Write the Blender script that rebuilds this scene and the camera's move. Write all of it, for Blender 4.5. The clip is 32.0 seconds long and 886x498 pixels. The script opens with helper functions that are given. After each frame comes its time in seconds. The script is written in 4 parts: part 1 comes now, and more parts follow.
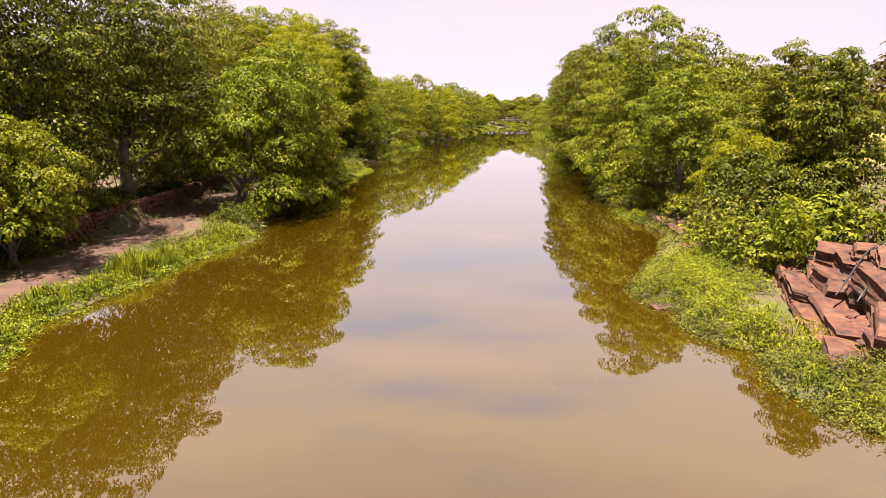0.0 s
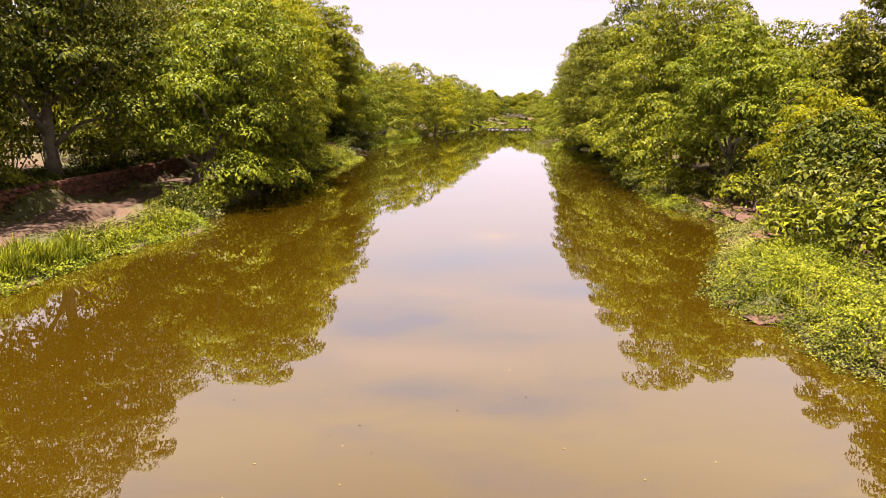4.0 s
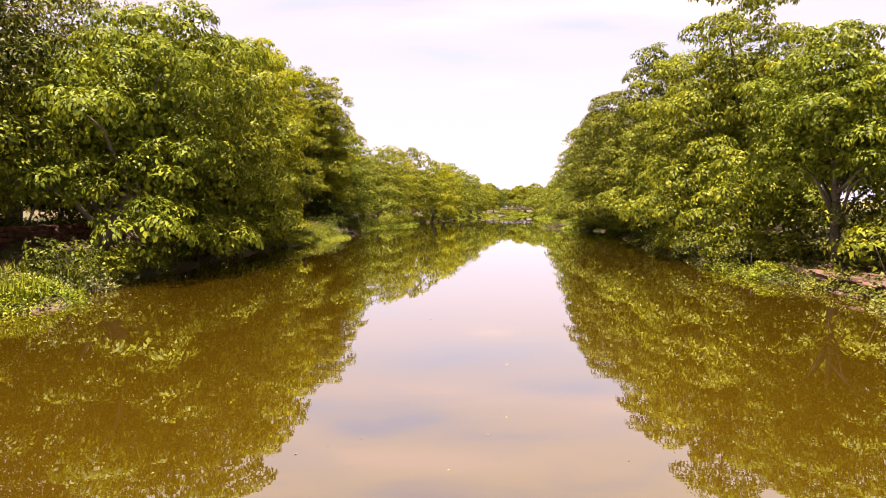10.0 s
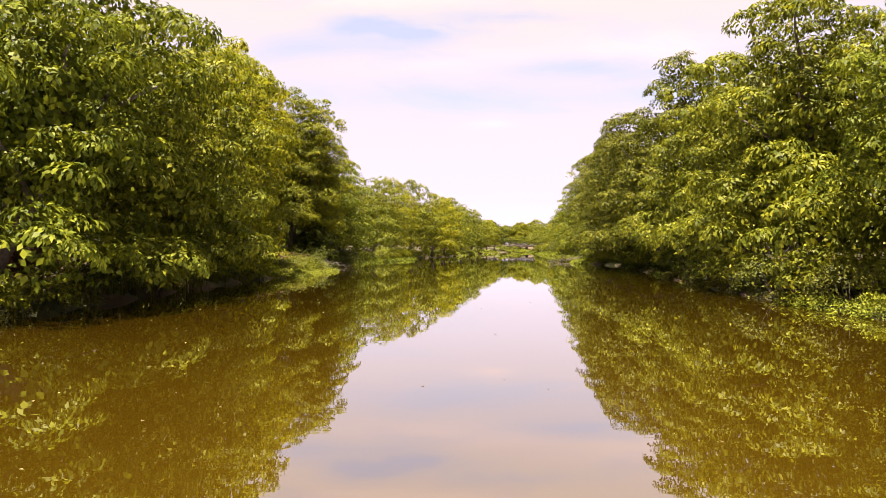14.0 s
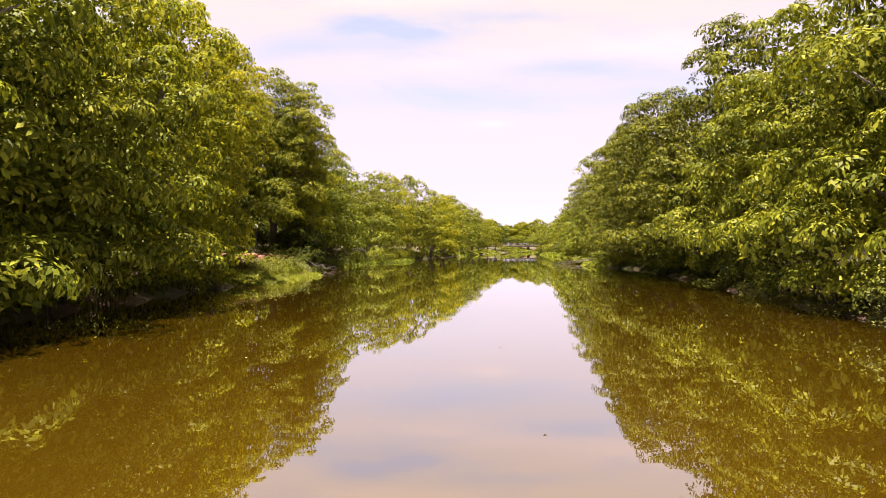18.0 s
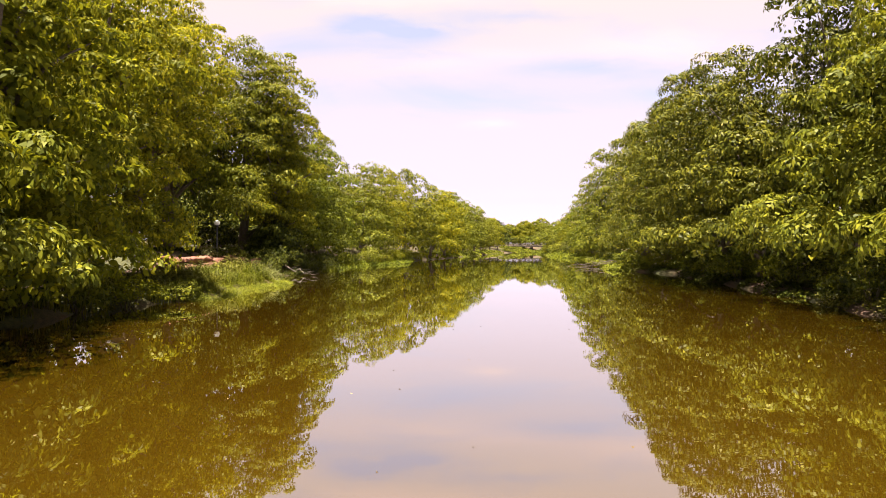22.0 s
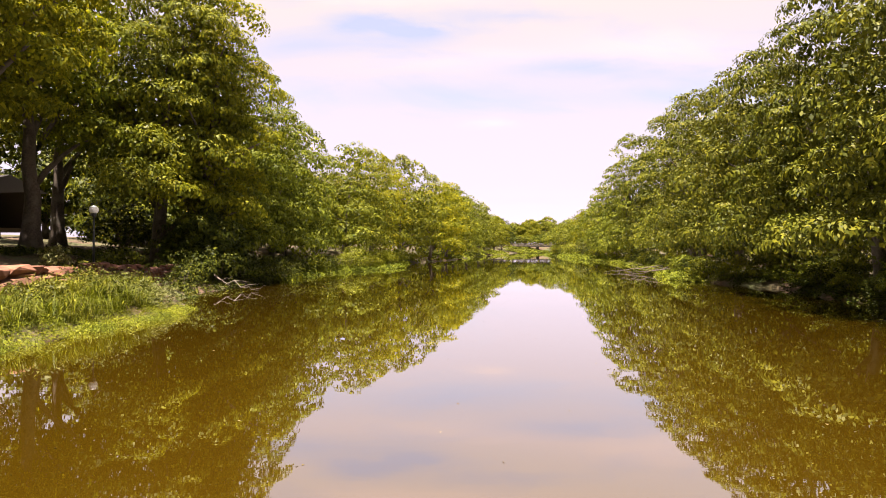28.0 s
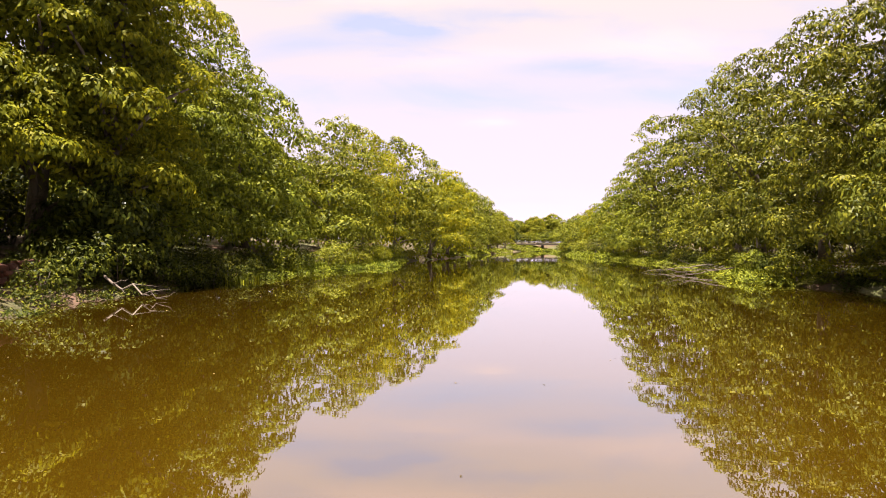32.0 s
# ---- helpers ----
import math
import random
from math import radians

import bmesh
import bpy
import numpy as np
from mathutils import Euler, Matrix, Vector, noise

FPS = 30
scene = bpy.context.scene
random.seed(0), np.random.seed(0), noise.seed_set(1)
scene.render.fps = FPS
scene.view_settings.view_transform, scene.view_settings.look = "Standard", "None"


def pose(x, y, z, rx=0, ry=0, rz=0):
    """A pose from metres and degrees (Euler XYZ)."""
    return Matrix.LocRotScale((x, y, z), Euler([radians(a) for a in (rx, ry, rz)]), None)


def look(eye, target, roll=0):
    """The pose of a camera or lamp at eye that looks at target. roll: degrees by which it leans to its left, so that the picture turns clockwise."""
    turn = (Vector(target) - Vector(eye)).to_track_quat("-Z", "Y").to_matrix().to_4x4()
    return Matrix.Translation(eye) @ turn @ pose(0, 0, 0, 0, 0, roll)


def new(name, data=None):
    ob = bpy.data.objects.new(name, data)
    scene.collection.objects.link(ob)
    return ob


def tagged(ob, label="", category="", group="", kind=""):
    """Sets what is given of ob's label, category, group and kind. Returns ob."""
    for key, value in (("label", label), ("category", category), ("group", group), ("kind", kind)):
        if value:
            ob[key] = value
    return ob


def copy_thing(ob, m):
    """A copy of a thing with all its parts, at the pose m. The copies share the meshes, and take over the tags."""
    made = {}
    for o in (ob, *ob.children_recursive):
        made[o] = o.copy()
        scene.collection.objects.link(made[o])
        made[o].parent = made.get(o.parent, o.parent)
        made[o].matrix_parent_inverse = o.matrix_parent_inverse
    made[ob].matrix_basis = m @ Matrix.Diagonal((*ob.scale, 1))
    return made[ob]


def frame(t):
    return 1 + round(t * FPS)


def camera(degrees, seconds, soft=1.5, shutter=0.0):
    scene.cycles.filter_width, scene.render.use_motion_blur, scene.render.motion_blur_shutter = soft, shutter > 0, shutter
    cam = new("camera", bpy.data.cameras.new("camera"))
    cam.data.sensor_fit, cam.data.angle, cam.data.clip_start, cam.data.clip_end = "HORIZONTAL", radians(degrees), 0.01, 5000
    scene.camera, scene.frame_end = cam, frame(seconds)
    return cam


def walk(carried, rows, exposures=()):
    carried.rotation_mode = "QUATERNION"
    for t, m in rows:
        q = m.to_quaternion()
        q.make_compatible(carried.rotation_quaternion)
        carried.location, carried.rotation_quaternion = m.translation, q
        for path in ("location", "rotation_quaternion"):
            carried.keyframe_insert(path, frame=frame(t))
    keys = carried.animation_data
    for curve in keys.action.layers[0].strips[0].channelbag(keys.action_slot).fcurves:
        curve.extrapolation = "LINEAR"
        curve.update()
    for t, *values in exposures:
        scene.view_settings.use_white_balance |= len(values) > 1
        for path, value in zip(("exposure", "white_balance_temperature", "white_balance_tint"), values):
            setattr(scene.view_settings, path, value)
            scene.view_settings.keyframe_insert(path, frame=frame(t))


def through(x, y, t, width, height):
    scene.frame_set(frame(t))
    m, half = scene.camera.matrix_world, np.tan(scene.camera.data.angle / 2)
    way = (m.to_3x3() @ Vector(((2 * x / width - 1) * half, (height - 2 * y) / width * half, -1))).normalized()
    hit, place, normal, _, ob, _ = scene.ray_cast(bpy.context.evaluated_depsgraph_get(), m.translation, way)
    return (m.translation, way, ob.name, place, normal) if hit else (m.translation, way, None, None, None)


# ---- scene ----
cam = camera(69.5, 32.0, soft=0.6)
PATH = [  # seconds, place in metres, turn in degrees
    (0, 0.000, 0.000, 6.080, 77.90, -0.00, 0.00),
    (0.5, 0.000, 0.795, 5.872, 77.89, -0.00, -0.01),
    (1, -0.030, 1.581, 5.654, 77.89, 0.01, -0.02),
    (1.5, -0.024, 2.375, 5.410, 77.90, 0.02, -0.02),
    (2, -0.006, 3.154, 5.187, 77.87, 0.02, -0.02),
    (2.5, -0.012, 3.953, 4.997, 77.86, 0.02, -0.04),
    (3, -0.018, 4.734, 4.811, 77.87, 0.02, -0.04),
    (3.5, -0.012, 5.507, 4.614, 77.87, 0.01, -0.04),
    (5.5, 0.060, 8.524, 3.936, 78.83, 0.02, -0.09),
    (6, 0.060, 9.240, 3.770, 79.54, 0.03, -0.10),
    (6.5, 0.060, 9.957, 3.616, 80.25, 0.03, -0.12),
    (7, 0.060, 10.674, 3.456, 80.97, 0.04, -0.13),
    (7.5, 0.060, 11.385, 3.297, 81.71, 0.04, -0.14),
    (8, 0.066, 12.085, 3.116, 82.50, 0.05, -0.18),
    (8.5, 0.078, 12.761, 2.940, 83.31, 0.04, -0.18),
    (9, 0.078, 13.429, 2.754, 84.20, 0.05, -0.19),
    (9.5, 0.090, 14.094, 2.554, 85.30, 0.05, -0.19),
    (10, 0.084, 14.755, 2.361, 86.47, 0.07, -0.21),
    (10.5, 0.090, 15.425, 2.154, 87.69, 0.07, -0.21),
    (11, 0.108, 16.101, 1.945, 88.87, 0.07, -0.21),
    (11.5, 0.090, 16.773, 1.805, 89.74, 0.05, -0.21),
    (12, 0.060, 17.447, 1.787, 89.91, 0.05, -0.21),
    (12.5, 0.054, 18.139, 1.766, 89.91, 0.05, -0.21),
    (13, 0.060, 18.847, 1.765, 89.91, 0.05, -0.23),
    (13.5, 0.078, 19.574, 1.764, 89.91, 0.05, -0.23),
    (14, 0.102, 20.316, 1.747, 89.91, 0.05, -0.24),
    (14.5, 0.120, 21.069, 1.753, 89.91, 0.04, -0.23),
    (16.5, 0.174, 24.339, 1.806, 89.84, -0.11, -0.26),
    (17, 0.174, 25.185, 1.816, 89.86, -0.13, -0.26),
    (17.5, 0.174, 26.040, 1.836, 89.86, -0.13, -0.27),
    (18, 0.174, 26.912, 1.853, 89.88, -0.13, -0.27),
    (18.5, 0.168, 27.815, 1.870, 89.88, -0.13, -0.27),
    (19, 0.156, 28.771, 1.881, 89.88, -0.13, -0.27),
    (19.5, 0.156, 29.799, 1.907, 89.87, -0.14, -0.27),
    (20, 0.168, 30.862, 1.926, 89.87, -0.15, -0.26),
    (20.5, 0.168, 31.945, 1.922, 89.87, -0.15, -0.26),
    (21, 0.156, 33.055, 1.924, 89.86, -0.16, -0.26),
    (21.5, 0.144, 34.172, 1.931, 89.85, -0.17, -0.26),
    (22, 0.138, 35.307, 1.939, 89.85, -0.17, -0.25),
    (22.5, 0.138, 36.449, 1.947, 89.83, -0.18, -0.24),
    (23, 0.126, 37.599, 1.965, 89.83, -0.18, -0.23),
    (23.5, 0.108, 38.754, 1.982, 89.82, -0.21, -0.23),
    (24, 0.084, 39.928, 1.995, 89.80, -0.23, -0.23),
    (24.5, 0.060, 41.105, 1.995, 89.81, -0.23, -0.23),
    (25, 0.042, 42.213, 1.991, 89.81, -0.24, -0.23),
    (25.5, 0.024, 43.411, 2.005, 89.81, -0.25, -0.22),
    (27.5, -0.030, 48.334, 2.039, 89.81, -0.38, -0.25),
    (28, -0.054, 49.562, 2.052, 89.80, -0.38, -0.25),
    (28.5, -0.078, 50.790, 2.057, 89.79, -0.37, -0.25),
    (29, -0.090, 52.014, 2.074, 89.77, -0.40, -0.25),
    (29.5, -0.108, 53.237, 2.086, 89.77, -0.40, -0.25),
    (30, -0.114, 54.475, 2.057, 89.76, -0.42, -0.25),
    (30.5, -0.102, 55.718, 1.991, 89.75, -0.43, -0.25),
    (31, -0.102, 56.947, 1.915, 89.73, -0.44, -0.23),
    (31.5, -0.102, 58.156, 1.807, 89.72, -0.47, -0.23),
    (32, -0.126, 59.346, 1.691, 89.72, -0.49, -0.22),
]
walk(cam, [(t, pose(x, y, z, rx, ry, rz)) for t, x, y, z, rx, ry, rz in PATH], exposures=[(0.0, 2.42, 6850, 21), (3.5, 2.52, 6850, 21), (6.0, 2.58, 6850, 24), (9.5, 2.64, 6850, 25), (13.0, 2.53, 6650, 24), (18.0, 2.52, 6600, 24), (32.0, 2.50, 6600, 24)])

# ---- light ----
SUN_TO = Vector((-0.10, -0.20, 0.97)).normalized()
world = bpy.data.worlds.new("sky")
scene.world = world
world.use_nodes = True
wt = world.node_tree
wt.nodes.clear()


def node(tree, kind, **values):
    n = tree.nodes.new(kind)
    for k, v in values.items():
        n.inputs[k.replace("_", " ")].default_value = v
    return n


def ramp(tree, source, stops):
    r = tree.nodes.new("ShaderNodeValToRGB")
    e = r.color_ramp.elements
    while len(e) < len(stops):
        e.new(0.5)
    for i, (p, c) in enumerate(stops):
        e[i].position = p
        e[i].color = (*c, 1) if len(c) == 3 else c
    tree.links.new(source, r.inputs[0])
    return r.outputs[0]


def math_node(tree, operation, a, b=None, clamp=False):
    n = tree.nodes.new("ShaderNodeMath")
    n.operation, n.use_clamp = operation, clamp
    for sock, v in zip(n.inputs, (a, b)):
        if isinstance(v, (int, float)):
            sock.default_value = v
        elif v is not None:
            tree.links.new(v, sock)
    return n.outputs[0]


# banks in the thin cloud sheet: slope to the side, slope upwards, their widths, weight
GAPS = [(-0.125, 0.352, 0.055, 0.016, 1.0), (-0.03, 0.338, 0.05, 0.013, 0.9), (-0.2, 0.315, 0.06, 0.014, 0.35), (0.22, 0.282, 0.14, 0.016, 0.8), (0.02, 0.235, 0.22, 0.022, 0.55),
        (-0.06, 0.325, 0.07, 0.022, 0.6), (0.13, 0.362, 0.09, 0.01, 0.5), (-0.04, 0.458, 0.13, 0.022, 0.9), (0.14, 0.487, 0.12, 0.02, 0.8), (0.35, 0.235, 0.12, 0.02, 0.4)]
BANKS = [(0.078, 0.194, 0.034, 0.006, 1.0), (0.0, 0.287, 0.13, 0.016, 0.6), (0.34, 0.315, 0.13, 0.026, 0.9), (0.02, 0.405, 0.17, 0.024, 0.8), (-0.12, 0.395, 0.1, 0.014, 0.6), (0.12, 0.30, 0.1, 0.014, 0.5)]


def build_sky():
    sky = wt.nodes.new("ShaderNodeTexSky")
    sky.sky_type, sky.sun_disc = "NISHITA", False
    sky.sun_elevation = math.asin(SUN_TO.z)
    sky.sun_rotation = math.atan2(SUN_TO.x, SUN_TO.y)
    sky.dust_density = 3.0
    blue = wt.nodes.new("ShaderNodeVectorMath")
    blue.operation = "SCALE"
    blue.inputs["Scale"].default_value = SKY
    wt.links.new(sky.outputs[0], blue.inputs[0])
    co = wt.nodes.new("ShaderNodeTexCoord")
    sep = wt.nodes.new("ShaderNodeSeparateXYZ")
    wt.links.new(co.outputs["Generated"], sep.inputs[0])
    ahead = math_node(wt, "MAXIMUM", math_node(wt, "ABSOLUTE", sep.outputs["Y"]), 0.15)
    side = math_node(wt, "DIVIDE", sep.outputs["X"], ahead)
    rise = math_node(wt, "DIVIDE", sep.outputs["Z"], ahead)
    flat = wt.nodes.new("ShaderNodeCombineXYZ")
    wt.links.new(side, flat.inputs[0])
    wt.links.new(math_node(wt, "MULTIPLY", rise, 4.0), flat.inputs[1])
    streak = node(wt, "ShaderNodeTexNoise", Scale=3.2, Detail=6.0, Roughness=0.55, Distortion=0.5)
    wt.links.new(flat.outputs[0], streak.inputs["Vector"])
    fray = node(wt, "ShaderNodeTexNoise", Scale=9.0, Detail=5.0, Roughness=0.6)
    wt.links.new(flat.outputs[0], fray.inputs["Vector"])
    off = math_node(wt, "SUBTRACT", fray.outputs[0], 0.5)
    side = math_node(wt, "ADD", side, math_node(wt, "MULTIPLY", off, 0.09))
    rise = math_node(wt, "ADD", rise, math_node(wt, "MULTIPLY", off, 0.028))

    def patches(rows, start):
        total = start
        for u, v, wide, high, weight in rows:
            a = math_node(wt, "DIVIDE", math_node(wt, "SUBTRACT", side, u), wide)
            b = math_node(wt, "DIVIDE", math_node(wt, "SUBTRACT", rise, v), high)
            d = math_node(wt, "ADD", math_node(wt, "MULTIPLY", a, a), math_node(wt, "MULTIPLY", b, b))
            total = math_node(wt, "ADD", total, math_node(wt, "MULTIPLY", math_node(wt, "POWER", 2.718, math_node(wt, "MULTIPLY", d, -1.0)), weight))
        return math_node(wt, "MINIMUM", total, 1.0)

    thin = ramp(wt, streak.outputs[0], [(0.48, (0, 0, 0)), (0.72, (0.6, 0.6, 0.6))])
    gaps = patches(GAPS, thin)
    banks = patches(BANKS, 0.0)
    # low down the haze evens the cloud out; it thins towards the zenith
    cloud = ramp(wt, sep.outputs["Z"], CLOUD)

    def blend(factor, a, b):
        m = wt.nodes.new("ShaderNodeMix")
        m.data_type = "RGBA"
        wt.links.new(factor, m.inputs[0])
        wt.links.new(a, m.inputs[6])
        if isinstance(b, tuple):
            m.inputs[7].default_value = (*b, 1)
        else:
            wt.links.new(b, m.inputs[7])
        return m.outputs[2]

    cloud = blend(math_node(wt, "MULTIPLY", banks, 0.75), cloud, (0.262, 0.222, 0.205))
    cloud = blend(math_node(wt, "MULTIPLY", gaps, 0.62), cloud, blue.outputs[0])
    bg = wt.nodes.new("ShaderNodeBackground")
    bg.inputs[1].default_value = 0.82
    wt.links.new(cloud, bg.inputs[0])
    o = wt.nodes.new("ShaderNodeOutputWorld")
    wt.links.new(bg.outputs[0], o.inputs[0])


SKY = 0.06
CLOUD = [(0.0, (0.250, 0.228, 0.250)), (0.10, (0.218, 0.204, 0.224)), (0.28, (0.200, 0.190, 0.198)), (0.46, (0.235, 0.205, 0.155)), (0.72, (0.075, 0.07, 0.072))]
build_sky()
lamp = bpy.data.lights.new("sun", "SUN")
lamp.energy, lamp.angle, lamp.color = 5.0, radians(0.6), (1.0, 0.93, 0.80)
sun = new("sun", lamp)
sun.matrix_world = look(SUN_TO * 60, (0, 0, 0))


# ---- materials ----
def material(name):
    m = bpy.data.materials.new(name)
    m.use_nodes = True
    t = m.node_tree
    return m, t, t.nodes["Principled BSDF"], t.nodes["Material Output"]


def mixed(t, factor, a, b, mode="MIX"):
    n = t.nodes.new("ShaderNodeMix")
    n.data_type, n.blend_type = "RGBA", mode
    for sock, v in ((n.inputs[0], factor), (n.inputs[6], a), (n.inputs[7], b)):
        if isinstance(v, (int, float)):
            sock.default_value = v
        elif isinstance(v, tuple):
            sock.default_value = (*v, 1)
        else:
            t.links.new(v, sock)
    return n.outputs[2]


def place(t):
    return t.nodes.new("ShaderNodeNewGeometry").outputs["Position"]


def noisy(t, scale, detail=4.0, rough=0.55, vector=None):
    n = node(t, "ShaderNodeTexNoise", Scale=scale, Detail=detail, Roughness=rough)
    t.links.new(vector or place(t), n.inputs["Vector"])
    return n.outputs[0]


def bumped(t, p, height, strength, distance):
    b = node(t, "ShaderNodeBump", Strength=strength, Distance=distance)
    t.links.new(height, b.inputs["Height"])
    t.links.new(b.outputs[0], p.inputs["Normal"])


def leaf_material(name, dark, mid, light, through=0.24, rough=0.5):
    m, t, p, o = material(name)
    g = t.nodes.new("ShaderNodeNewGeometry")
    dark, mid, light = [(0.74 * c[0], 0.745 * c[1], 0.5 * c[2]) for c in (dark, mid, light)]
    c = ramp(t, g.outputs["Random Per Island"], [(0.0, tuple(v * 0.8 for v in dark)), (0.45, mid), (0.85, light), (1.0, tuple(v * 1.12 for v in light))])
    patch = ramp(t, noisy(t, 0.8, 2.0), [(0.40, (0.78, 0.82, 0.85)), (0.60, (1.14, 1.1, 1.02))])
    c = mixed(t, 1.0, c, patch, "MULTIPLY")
    info = t.nodes.new("ShaderNodeObjectInfo")
    tint = ramp(t, info.outputs["Random"], [(0.0, (0.86, 0.94, 0.9)), (0.5, (1, 1, 1)), (1.0, (1.08, 1.05, 0.9))])
    c = mixed(t, 1.0, c, tint, "MULTIPLY")
    t.links.new(c, p.inputs["Base Color"])
    p.inputs["Roughness"].default_value = rough
    p.inputs["Specular IOR Level"].default_value = 0.07
    tr = t.nodes.new("ShaderNodeBsdfTranslucent")
    warm = mixed(t, 1.0, c, (1.45, 1.35, 0.6), "MULTIPLY")
    t.links.new(warm, tr.inputs[0])
    mx = t.nodes.new("ShaderNodeMixShader")
    mx.inputs[0].default_value = through * 0.4
    t.links.new(p.outputs[0], mx.inputs[1])
    t.links.new(tr.outputs[0], mx.inputs[2])
    t.links.new(mx.outputs[0], o.inputs[0])
    return m


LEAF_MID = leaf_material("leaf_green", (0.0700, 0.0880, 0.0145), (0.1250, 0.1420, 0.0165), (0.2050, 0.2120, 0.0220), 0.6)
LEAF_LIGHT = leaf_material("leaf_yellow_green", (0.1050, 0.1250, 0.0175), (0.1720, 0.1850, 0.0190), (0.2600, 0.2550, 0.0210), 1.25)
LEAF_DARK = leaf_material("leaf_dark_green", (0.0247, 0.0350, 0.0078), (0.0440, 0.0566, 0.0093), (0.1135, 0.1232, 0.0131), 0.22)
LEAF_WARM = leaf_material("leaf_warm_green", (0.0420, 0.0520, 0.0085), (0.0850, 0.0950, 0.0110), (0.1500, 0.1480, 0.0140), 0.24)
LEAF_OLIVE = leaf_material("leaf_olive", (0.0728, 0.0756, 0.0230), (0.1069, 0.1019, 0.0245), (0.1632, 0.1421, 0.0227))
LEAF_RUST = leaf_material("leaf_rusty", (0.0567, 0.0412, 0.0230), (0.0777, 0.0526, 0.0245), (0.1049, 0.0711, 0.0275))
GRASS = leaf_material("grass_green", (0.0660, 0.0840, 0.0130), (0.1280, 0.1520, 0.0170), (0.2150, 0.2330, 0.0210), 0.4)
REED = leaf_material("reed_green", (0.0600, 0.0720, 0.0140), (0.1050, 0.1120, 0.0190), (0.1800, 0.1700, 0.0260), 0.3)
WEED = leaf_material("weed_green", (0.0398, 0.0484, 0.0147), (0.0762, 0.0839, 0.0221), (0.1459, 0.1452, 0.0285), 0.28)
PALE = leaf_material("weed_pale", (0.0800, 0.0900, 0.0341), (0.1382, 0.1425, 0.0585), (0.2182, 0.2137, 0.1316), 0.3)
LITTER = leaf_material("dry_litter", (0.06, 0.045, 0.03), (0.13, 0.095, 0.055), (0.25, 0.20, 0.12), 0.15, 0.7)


def bark_material():
    m, t, p, o = material("bark")
    n = noisy(t, 14.0, 6.0, 0.65)
    c = ramp(t, n, [(0.3, (0.026, 0.018, 0.012)), (0.7, (0.10, 0.073, 0.05))])
    c = mixed(t, ramp(t, noisy(t, 1.3, 3.0), [(0.5, (0, 0, 0)), (0.62, (0.5, 0.5, 0.5))]), c, (0.12, 0.11, 0.08))
    t.links.new(c, p.inputs["Base Color"])
    p.inputs["Roughness"].default_value = 0.85
    bumped(t, p, n, 0.7, 0.03)
    return m


BARK = bark_material()


def earth_material():
    m, t, p, o = material("earth")
    n = noisy(t, 0.35, 5.0, 0.6)
    f = noisy(t, 7.0, 6.0, 0.65)
    soil = ramp(t, f, [(0.3, (0.031, 0.0165, 0.008)), (0.7, (0.093, 0.051, 0.026))])
    turf = ramp(t, f, [(0.3, (0.0215, 0.0275, 0.006)), (0.7, (0.068, 0.068, 0.0135))])
    c = mixed(t, ramp(t, n, [(0.42, (0, 0, 0)), (0.58, (1, 1, 1))]), soil, turf)
    sep = t.nodes.new("ShaderNodeSeparateXYZ")
    t.links.new(place(t), sep.inputs[0])
    far = node(t, "ShaderNodeMapRange")
    far.inputs[1].default_value, far.inputs[2].default_value = 33.0, 40.0
    wander = node(t, "ShaderNodeMath")
    wander.operation = "MULTIPLY_ADD"
    wander.inputs[1].default_value = 14.0
    t.links.new(noisy(t, 0.12, 4.0, 0.6), wander.inputs[0])
    t.links.new(sep.outputs["X"], wander.inputs[2])
    t.links.new(wander.outputs[0], far.inputs[0])
    meadow = ramp(t, noisy(t, 0.8, 6.0, 0.7), [(0.3, (0.07, 0.066, 0.0115)), (0.7, (0.188, 0.14, 0.0215))])
    near = node(t, "ShaderNodeMapRange")
    near.inputs[1].default_value, near.inputs[2].default_value = 110.0, 95.0
    t.links.new(sep.outputs["Y"], near.inputs[0])
    both = t.nodes.new("ShaderNodeMath")
    both.operation = "MULTIPLY"
    t.links.new(far.outputs[0], both.inputs[0])
    t.links.new(near.outputs[0], both.inputs[1])
    c = mixed(t, both.outputs[0], c, meadow)
    t.links.new(c, p.inputs["Base Color"])
    p.inputs["Roughness"].default_value = 0.95
    bumped(t, p, f, 0.8, 0.08)
    return m


EARTH = earth_material()


def stone_material(name, dark, light, scale=5.0, rough=0.85):
    m, t, p, o = material(name)
    n = noisy(t, scale, 7.0, 0.62)
    dark, light = [tuple(0.85 * v for v in c) for c in (dark, light)]
    c = ramp(t, n, [(0.28, dark), (0.72, light)])
    info = t.nodes.new("ShaderNodeObjectInfo")
    c = mixed(t, 1.0, c, ramp(t, info.outputs["Random"], [(0, (0.7, 0.68, 0.7)), (1, (1.2, 1.15, 1.1))]), "MULTIPLY")
    stain = ramp(t, noisy(t, 0.9, 4.0), [(0.5, (0, 0, 0)), (0.68, (0.65, 0.65, 0.65))])
    c = mixed(t, stain, c, tuple(0.42 * (a + b) * k for a, b, k in zip(dark, light, (0.9, 1.0, 1.0))))
    t.links.new(c, p.inputs["Base Color"])
    p.inputs["Roughness"].default_value = rough
    bumped(t, p, n, 0.7, 0.04)
    return m


RED_STONE = stone_material("red_laterite", (0.0525, 0.0165, 0.0105), (0.1575, 0.05625, 0.03), 9.0)
ROCK = stone_material("red_sandstone", (0.026, 0.010, 0.007), (0.13, 0.056, 0.032), 4.5)


